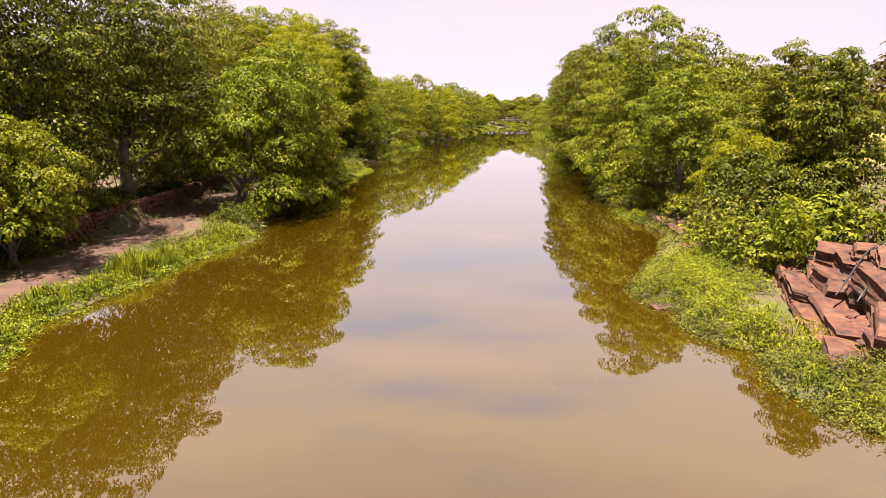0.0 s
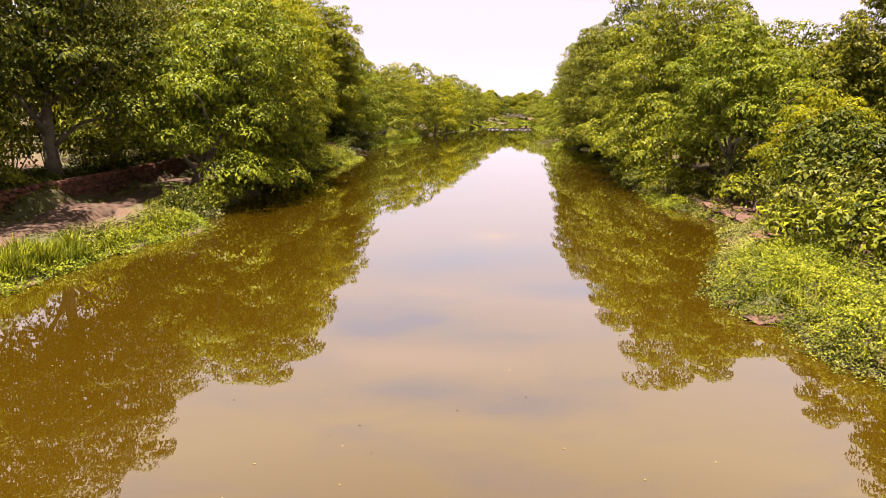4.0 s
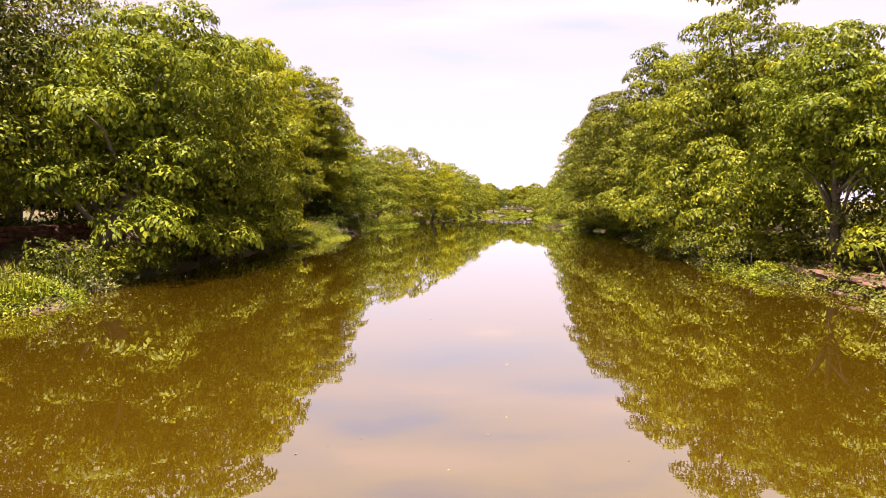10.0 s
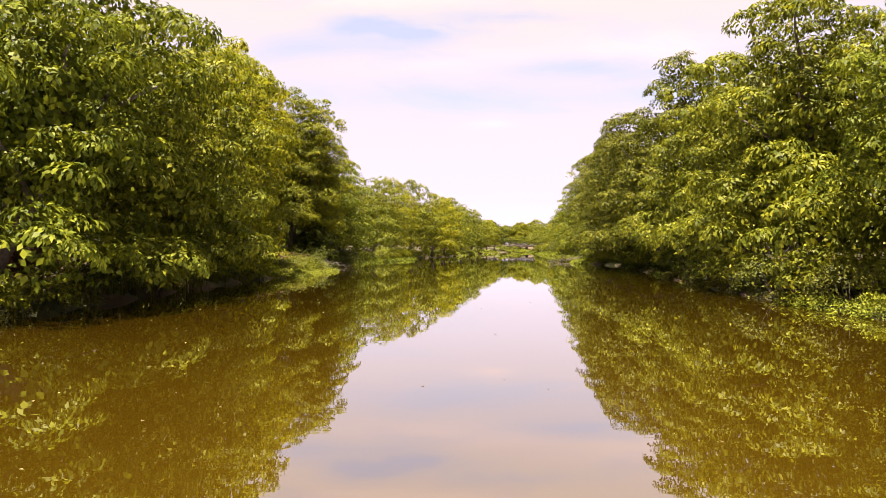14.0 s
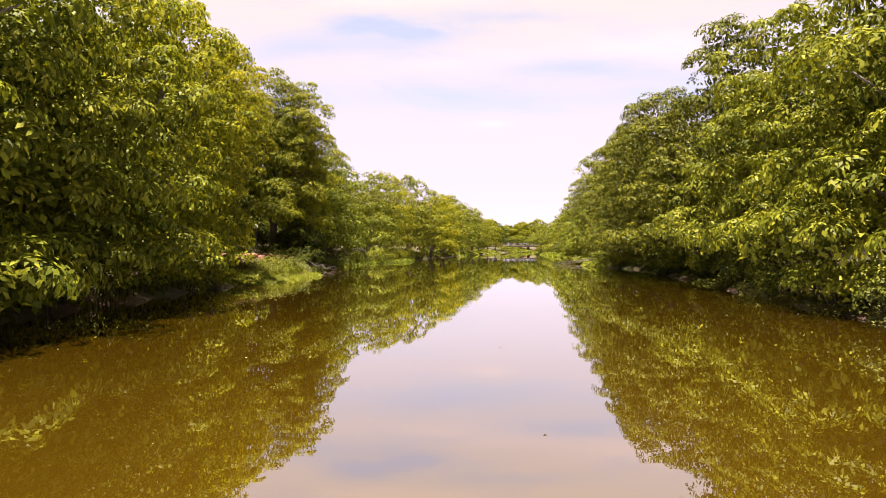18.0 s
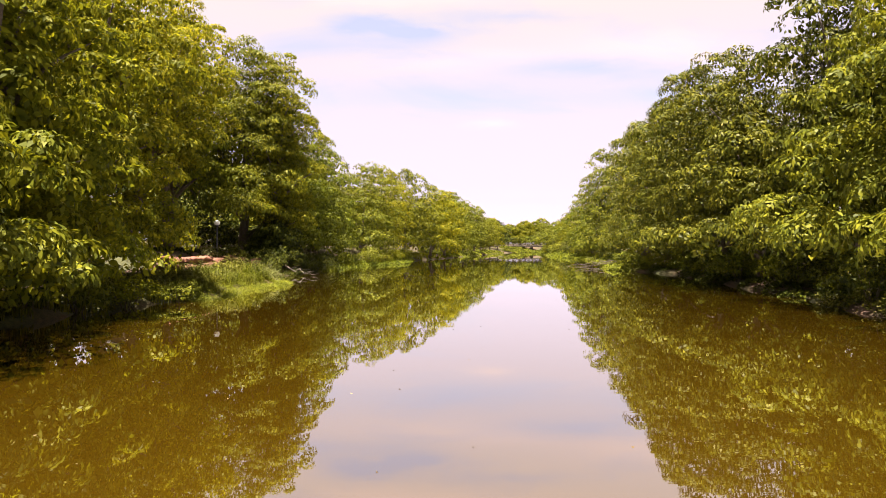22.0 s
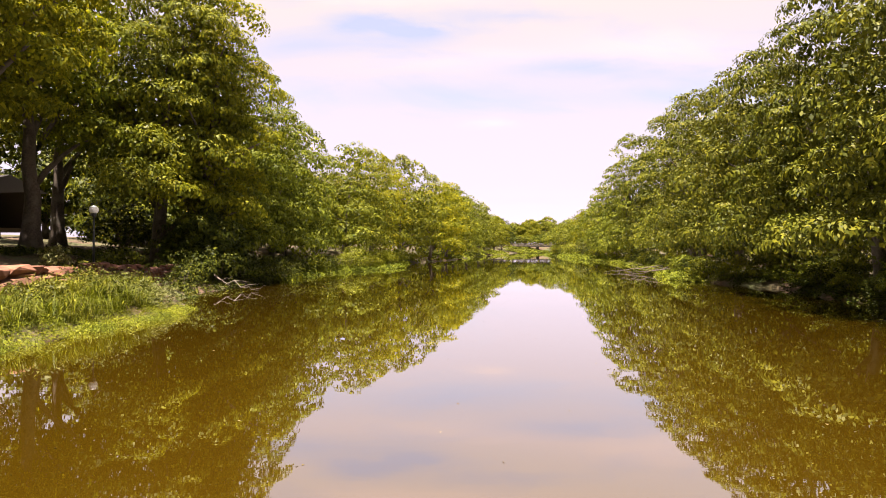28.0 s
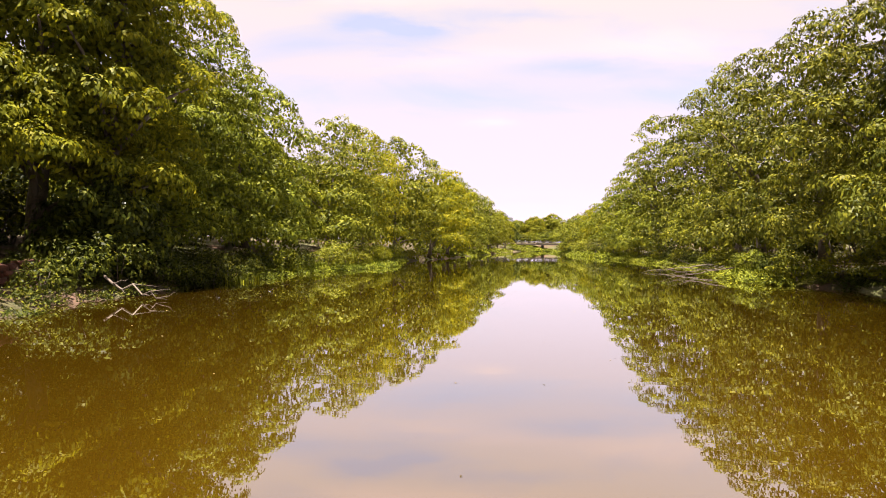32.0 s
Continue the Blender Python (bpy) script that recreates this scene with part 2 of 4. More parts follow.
def bedrock_material():
    """Red sandstone in thin beds: orange, salmon and purple-brown, with dark cracks."""
    m, t, p, o = material("layered_bedrock")
    tip = node(t, "ShaderNodeMapping")
    tip.inputs["Rotation"].default_value = (radians(9), radians(6), 0)
    tip.inputs["Scale"].default_value = (0.8, 0.8, 7.0)
    t.links.new(place(t), tip.inputs["Vector"])
    beds = noisy(t, 1.6, 6.0, 0.6, tip.outputs[0])
    grain = noisy(t, 7.0, 7.0, 0.65)
    c = ramp(t, beds, [(0.36, (0.03, 0.011, 0.009)), (0.46, (0.095, 0.034, 0.018)), (0.56, (0.14, 0.055, 0.026)), (0.7, (0.17, 0.088, 0.052))])
    c = mixed(t, 1.0, c, ramp(t, grain, [(0.3, (0.55, 0.5, 0.5)), (0.65, (1.15, 1.12, 1.1))]), "MULTIPLY")
    info = t.nodes.new("ShaderNodeObjectInfo")
    c = mixed(t, 1.0, c, ramp(t, info.outputs["Random"], [(0, (0.72, 0.66, 0.68)), (1, (1.12, 1.1, 1.05))]), "MULTIPLY")
    lichen = ramp(t, noisy(t, 1.7, 5.0), [(0.56, (0, 0, 0)), (0.7, (0.55, 0.55, 0.55))])
    c = mixed(t, lichen, c, (0.13, 0.10, 0.055))
    c = mixed(t, 1.0, c, (0.66, 0.6, 0.58), "MULTIPLY")
    t.links.new(c, p.inputs["Base Color"])
    p.inputs["Roughness"].default_value = 0.85
    bumped(t, p, mixed(t, 0.5, beds, grain), 0.9, 0.06)
    return m


BEDROCK = bedrock_material()
SLAB = stone_material("orange_slab", (0.09, 0.032, 0.016), (0.24, 0.10, 0.05), 4.0)
PATH_DIRT = stone_material("packed_red_earth", (0.043, 0.022, 0.0125), (0.098, 0.053, 0.030), 2.2, 0.95)
CONCRETE = stone_material("weathered_concrete", (0.075, 0.06375, 0.045), (0.165, 0.1425, 0.105), 2.0)
DARK_CONCRETE = stone_material("stained_concrete", (0.03, 0.024, 0.016), (0.075, 0.06, 0.042), 2.0)
MUD = stone_material("wet_mud", (0.0375, 0.0195, 0.0105), (0.09, 0.04875, 0.02625), 2.0, 0.6)


def plain(name, color, rough=0.5, metal=0.0, grain=20.0, emit=0.0):
    m, t, p, o = material(name)
    n = noisy(t, grain, 4.0)
    t.links.new(ramp(t, n, [(0.3, tuple(v * 0.75 for v in color)), (0.7, tuple(min(1, v * 1.15) for v in color))]), p.inputs["Base Color"])
    p.inputs["Roughness"].default_value, p.inputs["Metallic"].default_value = rough, metal
    bumped(t, p, n, 0.2, 0.01)
    return m


OPAL = plain("opal_glass", (0.85, 0.85, 0.82), 0.25)
BLACK_METAL = plain("black_metal", (0.02, 0.02, 0.022), 0.45)
BLACK_RUBBER = plain("black_hose", (0.015, 0.015, 0.016), 0.5)
DARK_WOOD = plain("dark_wood", (0.055, 0.035, 0.025), 0.7)
PALE_PANEL = plain("pale_panel", (0.45, 0.40, 0.36), 0.7)
SHEET_ROOF = plain("sheet_roof", (0.05, 0.045, 0.042), 0.7)
WHITE_WALL = plain("white_plaster", (0.74, 0.72, 0.68), 0.8, 0, 3.0)
OCHRE_WALL = plain("ochre_plaster", (0.6, 0.42, 0.12), 0.8, 0, 3.0)


def water_material():
    m, t, p, o = material("muddy_water")
    n = noisy(t, 0.06, 3.0)
    c = ramp(t, n, [(0.3, (0.0285, 0.0152, 0.0007)), (0.7, (0.0345, 0.0196, 0.0009))])
    t.links.new(c, p.inputs["Base Color"])
    p.inputs["Roughness"].default_value = 0.012
    p.inputs["IOR"].default_value = 2.8
    p.inputs["Coat Weight"].default_value, p.inputs["Coat Roughness"].default_value, p.inputs["Coat IOR"].default_value = 1.0, 0.004, 1.6
    s = node(t, "ShaderNodeMapping")
    s.inputs["Scale"].default_value = (0.7, 2.2, 1.0)
    t.links.new(place(t), s.inputs["Vector"])
    fine = noisy(t, 1.6, 3.0, 0.5, s.outputs[0])
    calm = ramp(t, noisy(t, 0.07, 2.0), [(0.35, (0.25, 0.25, 0.25)), (0.7, (1, 1, 1))])
    h = mixed(t, 1.0, fine, calm, "MULTIPLY")
    bumped(t, p, h, 0.10, 0.008)
    t.links.new(p.inputs["Normal"].links[0].from_socket, p.inputs["Coat Normal"])
    return m


WATER = water_material()

# ---- builders ----


def mesh_of(name, verts, faces, mat, smooth=False):
    """faces: an (n, k) array of corner numbers, or a list of such arrays."""
    me = bpy.data.meshes.new(name)
    blocks = faces if isinstance(faces, list) else [faces]
    verts = np.asarray(verts, np.float32)
    loops = np.concatenate([b.ravel() for b in blocks]).astype(np.int32)
    counts = np.concatenate([np.full(len(b), b.shape[1]) for b in blocks])
    starts = np.concatenate([[0], np.cumsum(counts)[:-1]]).astype(np.int32)
    me.vertices.add(len(verts))
    me.vertices.foreach_set("co", verts.ravel())
    me.loops.add(len(loops))
    me.loops.foreach_set("vertex_index", loops)
    me.polygons.add(len(counts))
    me.polygons.foreach_set("loop_start", starts)
    me.update(calc_edges=True)
    if smooth:
        me.polygons.foreach_set("use_smooth", np.ones(len(counts), bool))
    me.materials.append(mat)
    return me


def part(name, me, parent, label=""):
    ob = new(name, me)
    ob.parent = parent
    return tagged(ob, label) if label else ob


def thing(name, m, label, category, group=""):
    ob = new(name)
    ob.matrix_world = m
    return tagged(ob, label, category, group)


def bm_mesh(bm, name, mat, smooth=False):
    me = bpy.data.meshes.new(name)
    bm.to_mesh(me)
    bm.free()
    if smooth:
        for f in me.polygons:
            f.use_smooth = True
    me.materials.append(mat)
    return me


def box(name, size, centre, mat, bevel=0.01):
    bm = bmesh.new()
    bmesh.ops.create_cube(bm, size=1)
    bmesh.ops.scale(bm, vec=size, verts=bm.verts)
    bmesh.ops.translate(bm, vec=centre, verts=bm.verts)
    if bevel:
        bmesh.ops.bevel(bm, geom=bm.edges[:], offset=bevel, segments=1, affect="EDGES")
    return bm_mesh(bm, name, mat)


def tube(name, points, radii, mat, sides=8):
    """A tapered tube through points."""
    p = np.asarray(points, float)
    d = np.gradient(p, axis=0)
    d /= np.linalg.norm(d, axis=1)[:, None] + 1e-9
    up = np.where(np.abs(d[:, 2:3]) > 0.9, [[1.0, 0, 0]], [[0, 0, 1.0]])
    a = np.cross(d, up)
    a /= np.linalg.norm(a, axis=1)[:, None]
    b = np.cross(d, a)
    k = np.arange(sides) * 2 * np.pi / sides
    r = np.asarray(radii, float)[:, None, None]
    v = p[:, None] + r * (np.cos(k)[None, :, None] * a[:, None] + np.sin(k)[None, :, None] * b[:, None])
    n = len(p)
    i, j = np.meshgrid(np.arange(n - 1), np.arange(sides), indexing="ij")
    j2 = (j + 1) % sides
    quads = np.stack([i * sides + j, i * sides + j2, (i + 1) * sides + j2, (i + 1) * sides + j], -1).reshape(-1, 4)
    caps = np.array([list(range(sides))[::-1], list(range((n - 1) * sides, n * sides))])
    return mesh_of(name, v.reshape(-1, 3), [quads, caps], mat, True)


def unit(v):
    return v / (np.linalg.norm(v, axis=-1, keepdims=True) + 1e-9)


def leaves(at, way, side, length, width, full=False):
    """Leaves from base points along ways, oval ones or plain pointed ones: corners and faces."""
    normal = unit(np.cross(way, side))
    side = unit(np.cross(normal, way))
    l, w = length[:, None], width[:, None]
    tip = at + way * l - normal * l * 0.2
    if full:
        mid = at + way * l * 0.46 + normal * w * 0.08
        v = np.stack([at, mid - side * w * 0.5, tip, mid + side * w * 0.5], 1).reshape(-1, 3)
        return v, np.arange(len(at) * 4).reshape(-1, 4)
    mid = at + way * l * 0.28
    v = np.stack([mid - side * w * 0.5, tip, mid + side * w * 0.5], 1).reshape(-1, 3)
    return v, np.arange(len(at) * 3).reshape(-1, 3)


def rosettes(r, at, axis, count, length, slim=0.42, droop=0.5, full=False, rise=(-0.1, 0.7), vary=(0.3, 1.5)):
    """Whorls of leaves round twig ends."""
    n = len(at)
    at = np.repeat(at, count, 0)
    axis = np.repeat(unit(axis), count, 0)
    spin = unit(r.normal(size=at.shape))
    out = unit(spin - axis * np.sum(spin * axis, 1, keepdims=True))
    way = unit(out + axis * r.uniform(*rise, (len(at), 1)) - np.array([0, 0, 1.0]) * droop * r.uniform(*vary, (len(at), 1)))
    size = length * r.uniform(0.65, 1.3, len(at))
    return leaves(at + way * 0.03, way, np.cross(way, axis) + 0.16 * r.normal(size=at.shape), size, size * slim * r.uniform(0.8, 1.2, len(at)), full)


def ball(r, n):
    return unit(r.normal(size=(n, 3)))


def crown_mesh(r, lobes, mat, size=0.7, gap=1.3, per=90, leaf=0.25, slim=0.5, inner=2600, floor=0.15, full=True, open_side=0):
    """lobes: rows of centre and radii. Domed sprays of hanging, overlapping leaves stand over the lobes' skins, with dark gaps between them."""
    lob = np.asarray(lobes, float)
    area = 4.2 * np.pi * lob[:, 3] * (lob[:, 4] + lob[:, 5]) * 0.5
    clumps = int(min(2600, 2.6 * area.sum() / (gap * size) ** 2))
    pick = r.choice(len(lob), clumps, p=area / area.sum())
    d = ball(r, clumps)
    d[:, 2] = np.where(d[:, 2] < -0.15, -d[:, 2], d[:, 2])
    c = lob[pick, :3] + d * lob[pick, 3:] * r.uniform(0.86, 1.02, (clumps, 1))
    deep = c[:, 2] < floor - 0.1
    for L in lob:
        deep |= np.linalg.norm((c - L[:3]) / L[3:], axis=1) < 0.74
    if open_side:  # the side away from the light of the river is thinner
        deep |= (d[:, 0] * open_side < -0.25) & (r.uniform(0, 1, clumps) < 0.5)
    c, d = c[~deep], d[~deep]
    q = c * np.array([1, 1, 1.15])
    kept = np.zeros((len(c), 3))
    take, far = [], (gap * size) ** 2
    for i in range(len(c)):
        n = len(take)
        if not n or np.min(np.sum((kept[:n] - q[i]) ** 2, 1)) > far:
            kept[n] = q[i]
            take.append(i)
    c, d = c[take], d[take]
    n = len(c)
    big = size * r.uniform(0.65, 1.3, (n, 1))
    up = unit(0.5 * d + np.array([0, 0, 0.8]) + 0.22 * r.normal(size=(n, 3)))
    k = np.repeat(np.arange(n), per)
    u = ball(r, len(k))
    rise = np.sum(u * up[k], 1, keepdims=True)
    u = np.where(rise < -0.12, u - 2 * rise * up[k], u)
    rise = np.sum(u * up[k], 1, keepdims=True)
    at = c[k] + (u - 0.5 * rise * up[k]) * big[k] * r.uniform(0.72, 1.04, (len(k), 1))
    face = unit(0.75 * u + 0.25 * d[k] + np.array([0, 0, 0.15]) + 0.24 * r.normal(size=at.shape))
    fall = 0.75 * u - 1.5 * up[k] + np.array([0, 0, -0.35]) + 0.75 * r.normal(size=at.shape)
    way = unit(fall - face * np.sum(fall * face, 1, keepdims=True) + 0.12 * face)
    keep = at[:, 2] > floor
    at, face, way = at[keep], face[keep], way[keep]
    L = leaf * r.uniform(0.6, 1.3, len(at))
    v, f = leaves(at, way, np.cross(face, way), L, L * slim * r.uniform(0.8, 1.2, len(at)), full)
    # leaves in the shade of the sprays close the crown
    if inner:
        p2 = np.where(r.uniform(0, 1, inner) < 0.6, 0, r.choice(len(lob), inner, p=area / area.sum()))
        out = ball(r, inner)
        q = lob[p2, :3] + out * lob[p2, 3:] * r.uniform(0.5, 0.8, (inner, 1))
        ok = q[:, 2] > floor + 0.2
        q, out = q[ok], out[ok]
        way = unit(np.cross(out, ball(r, len(q))) - np.array([0, 0, 0.5]))
        L = leaf * r.uniform(1.0, 1.6, len(q))
        v2, f2 = leaves(q, way, np.cross(way, out), L, L * 0.6, full)
        f = np.concatenate([f, f2 + len(v)])
        v = np.concatenate([v, v2])
    return mesh_of("crown", v, f, mat)


def lobes_for(r, height, radius, low, lean=(0.0, 0.0), n=30, skirt=0.0, swing=0.0):
    """Flattened tiers of one crown, from low to the top; the first row is its inner mass."""
    span = height - low
    rows = [(lean[0] * 0.45, lean[1] * 0.45, low + span * 0.46, radius * 0.58, radius * 0.58, span * 0.4)]
    for i in range(n):
        f = (i + 0.5) / n
        wide = 0.84 + 0.53 * f if f < 0.3 else math.sqrt(max(0.02, 1 - ((f - 0.3) / 0.76) ** 2))
        rad = radius * r.uniform(0.22, 0.45) * (1.08 - 0.3 * f)
        off = max(0.0, radius * wide - rad) * r.uniform(0.74, 1.14)
        a = i * 2.4 + r.uniform(-0.5, 0.5)
        z = low + rad * 0.5 + (span - 1.2 * rad) * f
        rows.append((lean[0] * f + off * math.cos(a), lean[1] * f + off * math.sin(a), z, rad, rad, rad * r.uniform(0.48, 0.68)))
    rad = radius * r.uniform(0.22, 0.3)
    rows.append((lean[0], lean[1], height - rad * 0.9, rad, rad, rad * 0.9))
    if skirt:
        for j in range(11):
            s = radius * r.uniform(0.2, 0.3)
            tier = j % 2
            rows.append((skirt * radius * (r.uniform(0.75, 1.04) - 0.15 * tier), (j - 5) * radius * 0.22 + swing, (0.3 if swing else low) + s * 0.6 + tier * 1.9 + r.uniform(0.0, 0.9), s, s, s * 0.75))
    return rows


LABELS = {"leaf_warm_green": "dense broad-leaved tree hanging over the shaded bank", "leaf_green": "broad-leaved riverside tree with glossy green whorled leaves", "leaf_yellow_green": "sunlit tree with fresh yellow-green leaves on the bank",
          "leaf_dark_green": "dense dark green broad-leaved tree on the bank", "leaf_olive": "tall tree with fine olive green foliage",
          "leaf_rusty": "tree with rusty brown-green foliage behind the meadow"}


def tree(x, y, height, radius, low=1.0, mat=None, near=True, skirt=0.0, lean=(0.0, 0.0), seed=0, density=1.0, bark_lean=None, leaf=0.25, label="", group="riverside trees", clump_size=0.6, fat=0.24, thin=False, swing=0.0):
    r = np.random.default_rng(1000 + seed)
    mat = mat or LEAF_MID
    z = ground_z(x, y)
    ob = thing("tree", pose(x, y, z), label or LABELS[mat.name], "tree", group)
    lob = lobes_for(r, height - z, radius, low, lean, 26 if near else 20, skirt, swing)
    foot = np.array([0, 0, -0.3])
    top = np.array([lean[0], lean[1], (height - z) * 0.66])
    tt = np.linspace(0, 1, 9)[:, None]
    wig = r.normal(size=(9, 3)) * 0.09 * np.array([1, 1, 0.2])
    pts = foot + (top - foot) * tt + wig * tt * (height / 8)
    girth = fat * height / 11
    part("trunk", tube("trunk", pts, girth * (1.15 - 0.92 * tt[:, 0] ** 0.8) * np.where(tt[:, 0] < 0.05, 1.35, 1), BARK, 9), ob)
    for L in lob[1:22:2] if near else lob[1:16:3]:
        end = np.array(L[:3])
        f = min(0.8, max(0.18, (end[2] - 1.2) / top[2] * 0.75))
        a = foot + (top - foot) * f
        s = np.linspace(0, 1, 5)[:, None]
        path = a + (end - a) * s + np.array([0, 0, 1.0]) * np.sin(s * np.pi) * 0.35 + r.normal(size=(5, 3)) * 0.07 * s
        part("branch", tube("branch", path, girth * 0.42 * (1 - 0.8 * s[:, 0]), BARK, 6), ob)
    if near:
        me = crown_mesh(r, lob, mat, clump_size, 1.36, 128, leaf, 0.46, int(7000 * density), 0.15 - z, True, -1 if x > 0 else 1)
    elif thin:
        me = crown_mesh(r, lob, mat, 1.25, 1.3, 48, 0.6, 0.55, 900, 0.05 - z, False)
    else:
        me = crown_mesh(r, lob, mat, clump_size * (1.3 if density > 0.6 else 1.6), 1.34, 84, leaf * (1.4 if density > 0.6 else 1.4), 0.55, int(2600 * density), 0.15 - z, False)
    part("crown", me, ob)
    return ob


# ---- plan of the river ----
LEFT = [(-120, -12), (0, -10.5), (14, -11), (17, -11.6), (19.5, -11.8), (21.4, -11.0), (24.2, -10.8), (28, -9.9), (30, -9.4), (34, -10.2), (40, -10.4), (48, -10.2), (55, -10.2), (58, -8.8), (62, -8.6), (65, -8.3), (68, -8.1),
        (71, -8.9), (74, -9.8), (78, -10.4), (82, -9.9), (88, -9.3), (94, -9.4), (100, -8.0), (110, -4.4), (118, -5.4), (128, -4.0), (140, 0.2), (152, 2.6), (170, 5.5), (190, 9.5), (215, 14), (240, 19), (262, 23.5), (276, 28), (288, 44), (300, 90), (320, 140), (420, 300)]
RIGHT = [(-120, 14), (0, 11), (8, 9.2), (11, 8.5), (13.3, 7.5), (15.2, 8.4), (16.6, 7.3), (19.2, 7.0), (20.4, 6.5), (23.4, 7.6), (26, 9.2), (31, 11.2), (35, 11.2), (42, 11.0), (51, 12.3), (56, 13.1), (61, 14.2), (69, 15.2), (75, 16.2),
         (82, 17.2), (89, 16.2), (95, 16.4), (99, 18.6), (113, 21.8), (134, 24.2), (170, 25.5), (200, 28.0), (225, 30), (250, 35), (268, 42), (278, 56), (290, 100), (320, 150), (420, 310)]


def shore(y, table):
    a = np.array(table, float)
    return np.interp(y, a[:, 0], a[:, 1])


def path_x(y):
    return np.interp(y, [0, 14, 22, 30, 36, 46, 58, 68, 90], [-13.7, -13.7, -13.9, -13.9, -13.9, -14.2, -13.2, -12.3, -12.6])


def height_at(x, y):
    x, y = np.asarray(x, float), np.asarray(y, float)
    left, right = shore(y, LEFT) - x, x - shore(y, RIGHT)
    wob = 0.25 * np.sin(y * 1.7) + 0.2 * np.sin(y * 0.63 + 1)
    dl, dr = left + wob, right - wob
    zl = np.interp(dl, [-3, -0.6, 0, 0.5, 1.6, 3.2, 5.0, 5.6, 9, 16, 40, 300], [-1.2, -0.3, -0.06, 0.2, 0.42, 0.62, 0.76, 1.45, 1.8, 2.2, 2.9, 4.6])
    zr = np.interp(dr, [-3, -0.6, 0, 0.5, 1.6, 3.2, 6, 10, 16, 40, 300], [-1.2, -0.3, -0.06, 0.18, 0.35, 0.6, 1.1, 1.8, 2.5, 3.3, 5.0])
    z = np.maximum(zl, zr)
    z = z + np.where(z > 0, 0.5, 0.0) * np.exp(-((x - 14.6) / 2.2) ** 2 - ((y - 16.8) / 3.0) ** 2)
    z = z + 0.10 * np.sin(x * 0.9 + 1.3 * np.sin(y * 0.5)) * np.sin(y * 0.8) * (z > 0.3) + 0.04 * np.sin(x * 3.1) * np.cos(y * 2.7) * (z > 0.15)
    return z


def ground_z(x, y):
    return float(height_at(x, y))


def build_ground():
    far = np.array([40, 46, 54, 64, 78, 100, 130, 180, 260, 400, 700, 1300, 2600.0])
    xs = np.concatenate([-far[::-1], np.arange(-34, 34.1, 0.5), far])
    ys = np.concatenate([[-2600, -900, -300, -120, -60, -30, -12, -4, 2], np.arange(6, 132, 0.6), np.arange(132, 320, 4), [330, 350, 380, 430, 520, 700, 1100, 1800, 2800]])
    gx, gy = np.meshgrid(xs, ys, indexing="ij")
    v = np.stack([gx, gy, height_at(gx, gy)], -1).reshape(-1, 3)
    n, m = len(xs), len(ys)
    i, j = np.meshgrid(np.arange(n - 1), np.arange(m - 1), indexing="ij")
    q = np.stack([i * m + j, (i + 1) * m + j, (i + 1) * m + j + 1, i * m + j + 1], -1).reshape(-1, 4)
    tagged(new("ground", mesh_of("ground", v, q, EARTH, True)), "earth banks with reddish soil, turf and leaf litter", "ground", kind="structure")
    w = np.array([(-60, -300, 0), (60, -300, 0), (60, 420, 0), (-60, 420, 0)], float)
    tagged(new("water", mesh_of("water", w, np.array([[0, 1, 2, 3]]), WATER)), "calm muddy golden-brown river water reflecting trees and sky", "water", kind="structure")


build_ground()

# ---- trees ----
# x, y, top, radius, low edge of the crown, leaf, hanging skirt towards the water
FRONT = [
    (-15.2, 22.0, 6.1, 2.6, 0.7, LEAF_MID, 0),
    (-11.7, 37.4, 9.9, 4.4, 0.8, LEAF_MID, 0.75),
    (-11.7, 44.0, 10.1, 4.6, 0.1, LEAF_MID, 0.85),
    # left trees from y 51 to 71: sunlit brightness put into the leaf colour
    (-11.9, 51.0, 11.7, 3.8, 0.1, LEAF_LIGHT, 0.8),
    (-13.1, 57.6, 13.5, 4.1, 0.8, LEAF_LIGHT, 0.6),
    (-18.0, 64.5, 14.8, 4.4, 3.2, LEAF_LIGHT, 0),
    (-17.7, 71.0, 16.0, 5.3, 3.6, LEAF_LIGHT, 0),
    (-14.1, 81.4, 16.8, 4.6, 2.6, LEAF_MID, 0.3),
    (-12.7, 82.6, 16.2, 3.9, 2.4, LEAF_LIGHT, 0.2),
    (-13.8, 90.0, 14.1, 5.0, 0.5, LEAF_MID, 0.6),
    (13.4, 36.3, 8.5, 3.5, 2.0, LEAF_MID, 0),
    (14.4, 30.6, 5.2, 2.3, 0.6, LEAF_LIGHT, 0),
    (14.6, 25.8, 4.4, 2.3, 0.4, LEAF_DARK, 0),
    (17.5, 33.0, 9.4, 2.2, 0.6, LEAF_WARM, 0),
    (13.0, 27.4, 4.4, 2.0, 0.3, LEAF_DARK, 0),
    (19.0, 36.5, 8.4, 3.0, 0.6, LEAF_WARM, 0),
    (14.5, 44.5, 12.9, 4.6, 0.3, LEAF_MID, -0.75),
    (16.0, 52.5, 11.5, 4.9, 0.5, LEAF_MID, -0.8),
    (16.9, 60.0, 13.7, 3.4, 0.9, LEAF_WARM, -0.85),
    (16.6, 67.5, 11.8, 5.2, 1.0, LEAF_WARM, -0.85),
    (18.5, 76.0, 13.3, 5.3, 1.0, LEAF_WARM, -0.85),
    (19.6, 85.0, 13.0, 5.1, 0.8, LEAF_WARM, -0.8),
    (15.4, 25.5, 8.4, 2.1, 0.8, LEAF_WARM, 0),
    # low filler below the overhang, its leaf colour darkened to act as shade
    (-12.0, 81.5, 3.8, 2.4, 0.2, LEAF_DARK, 0.2),
]
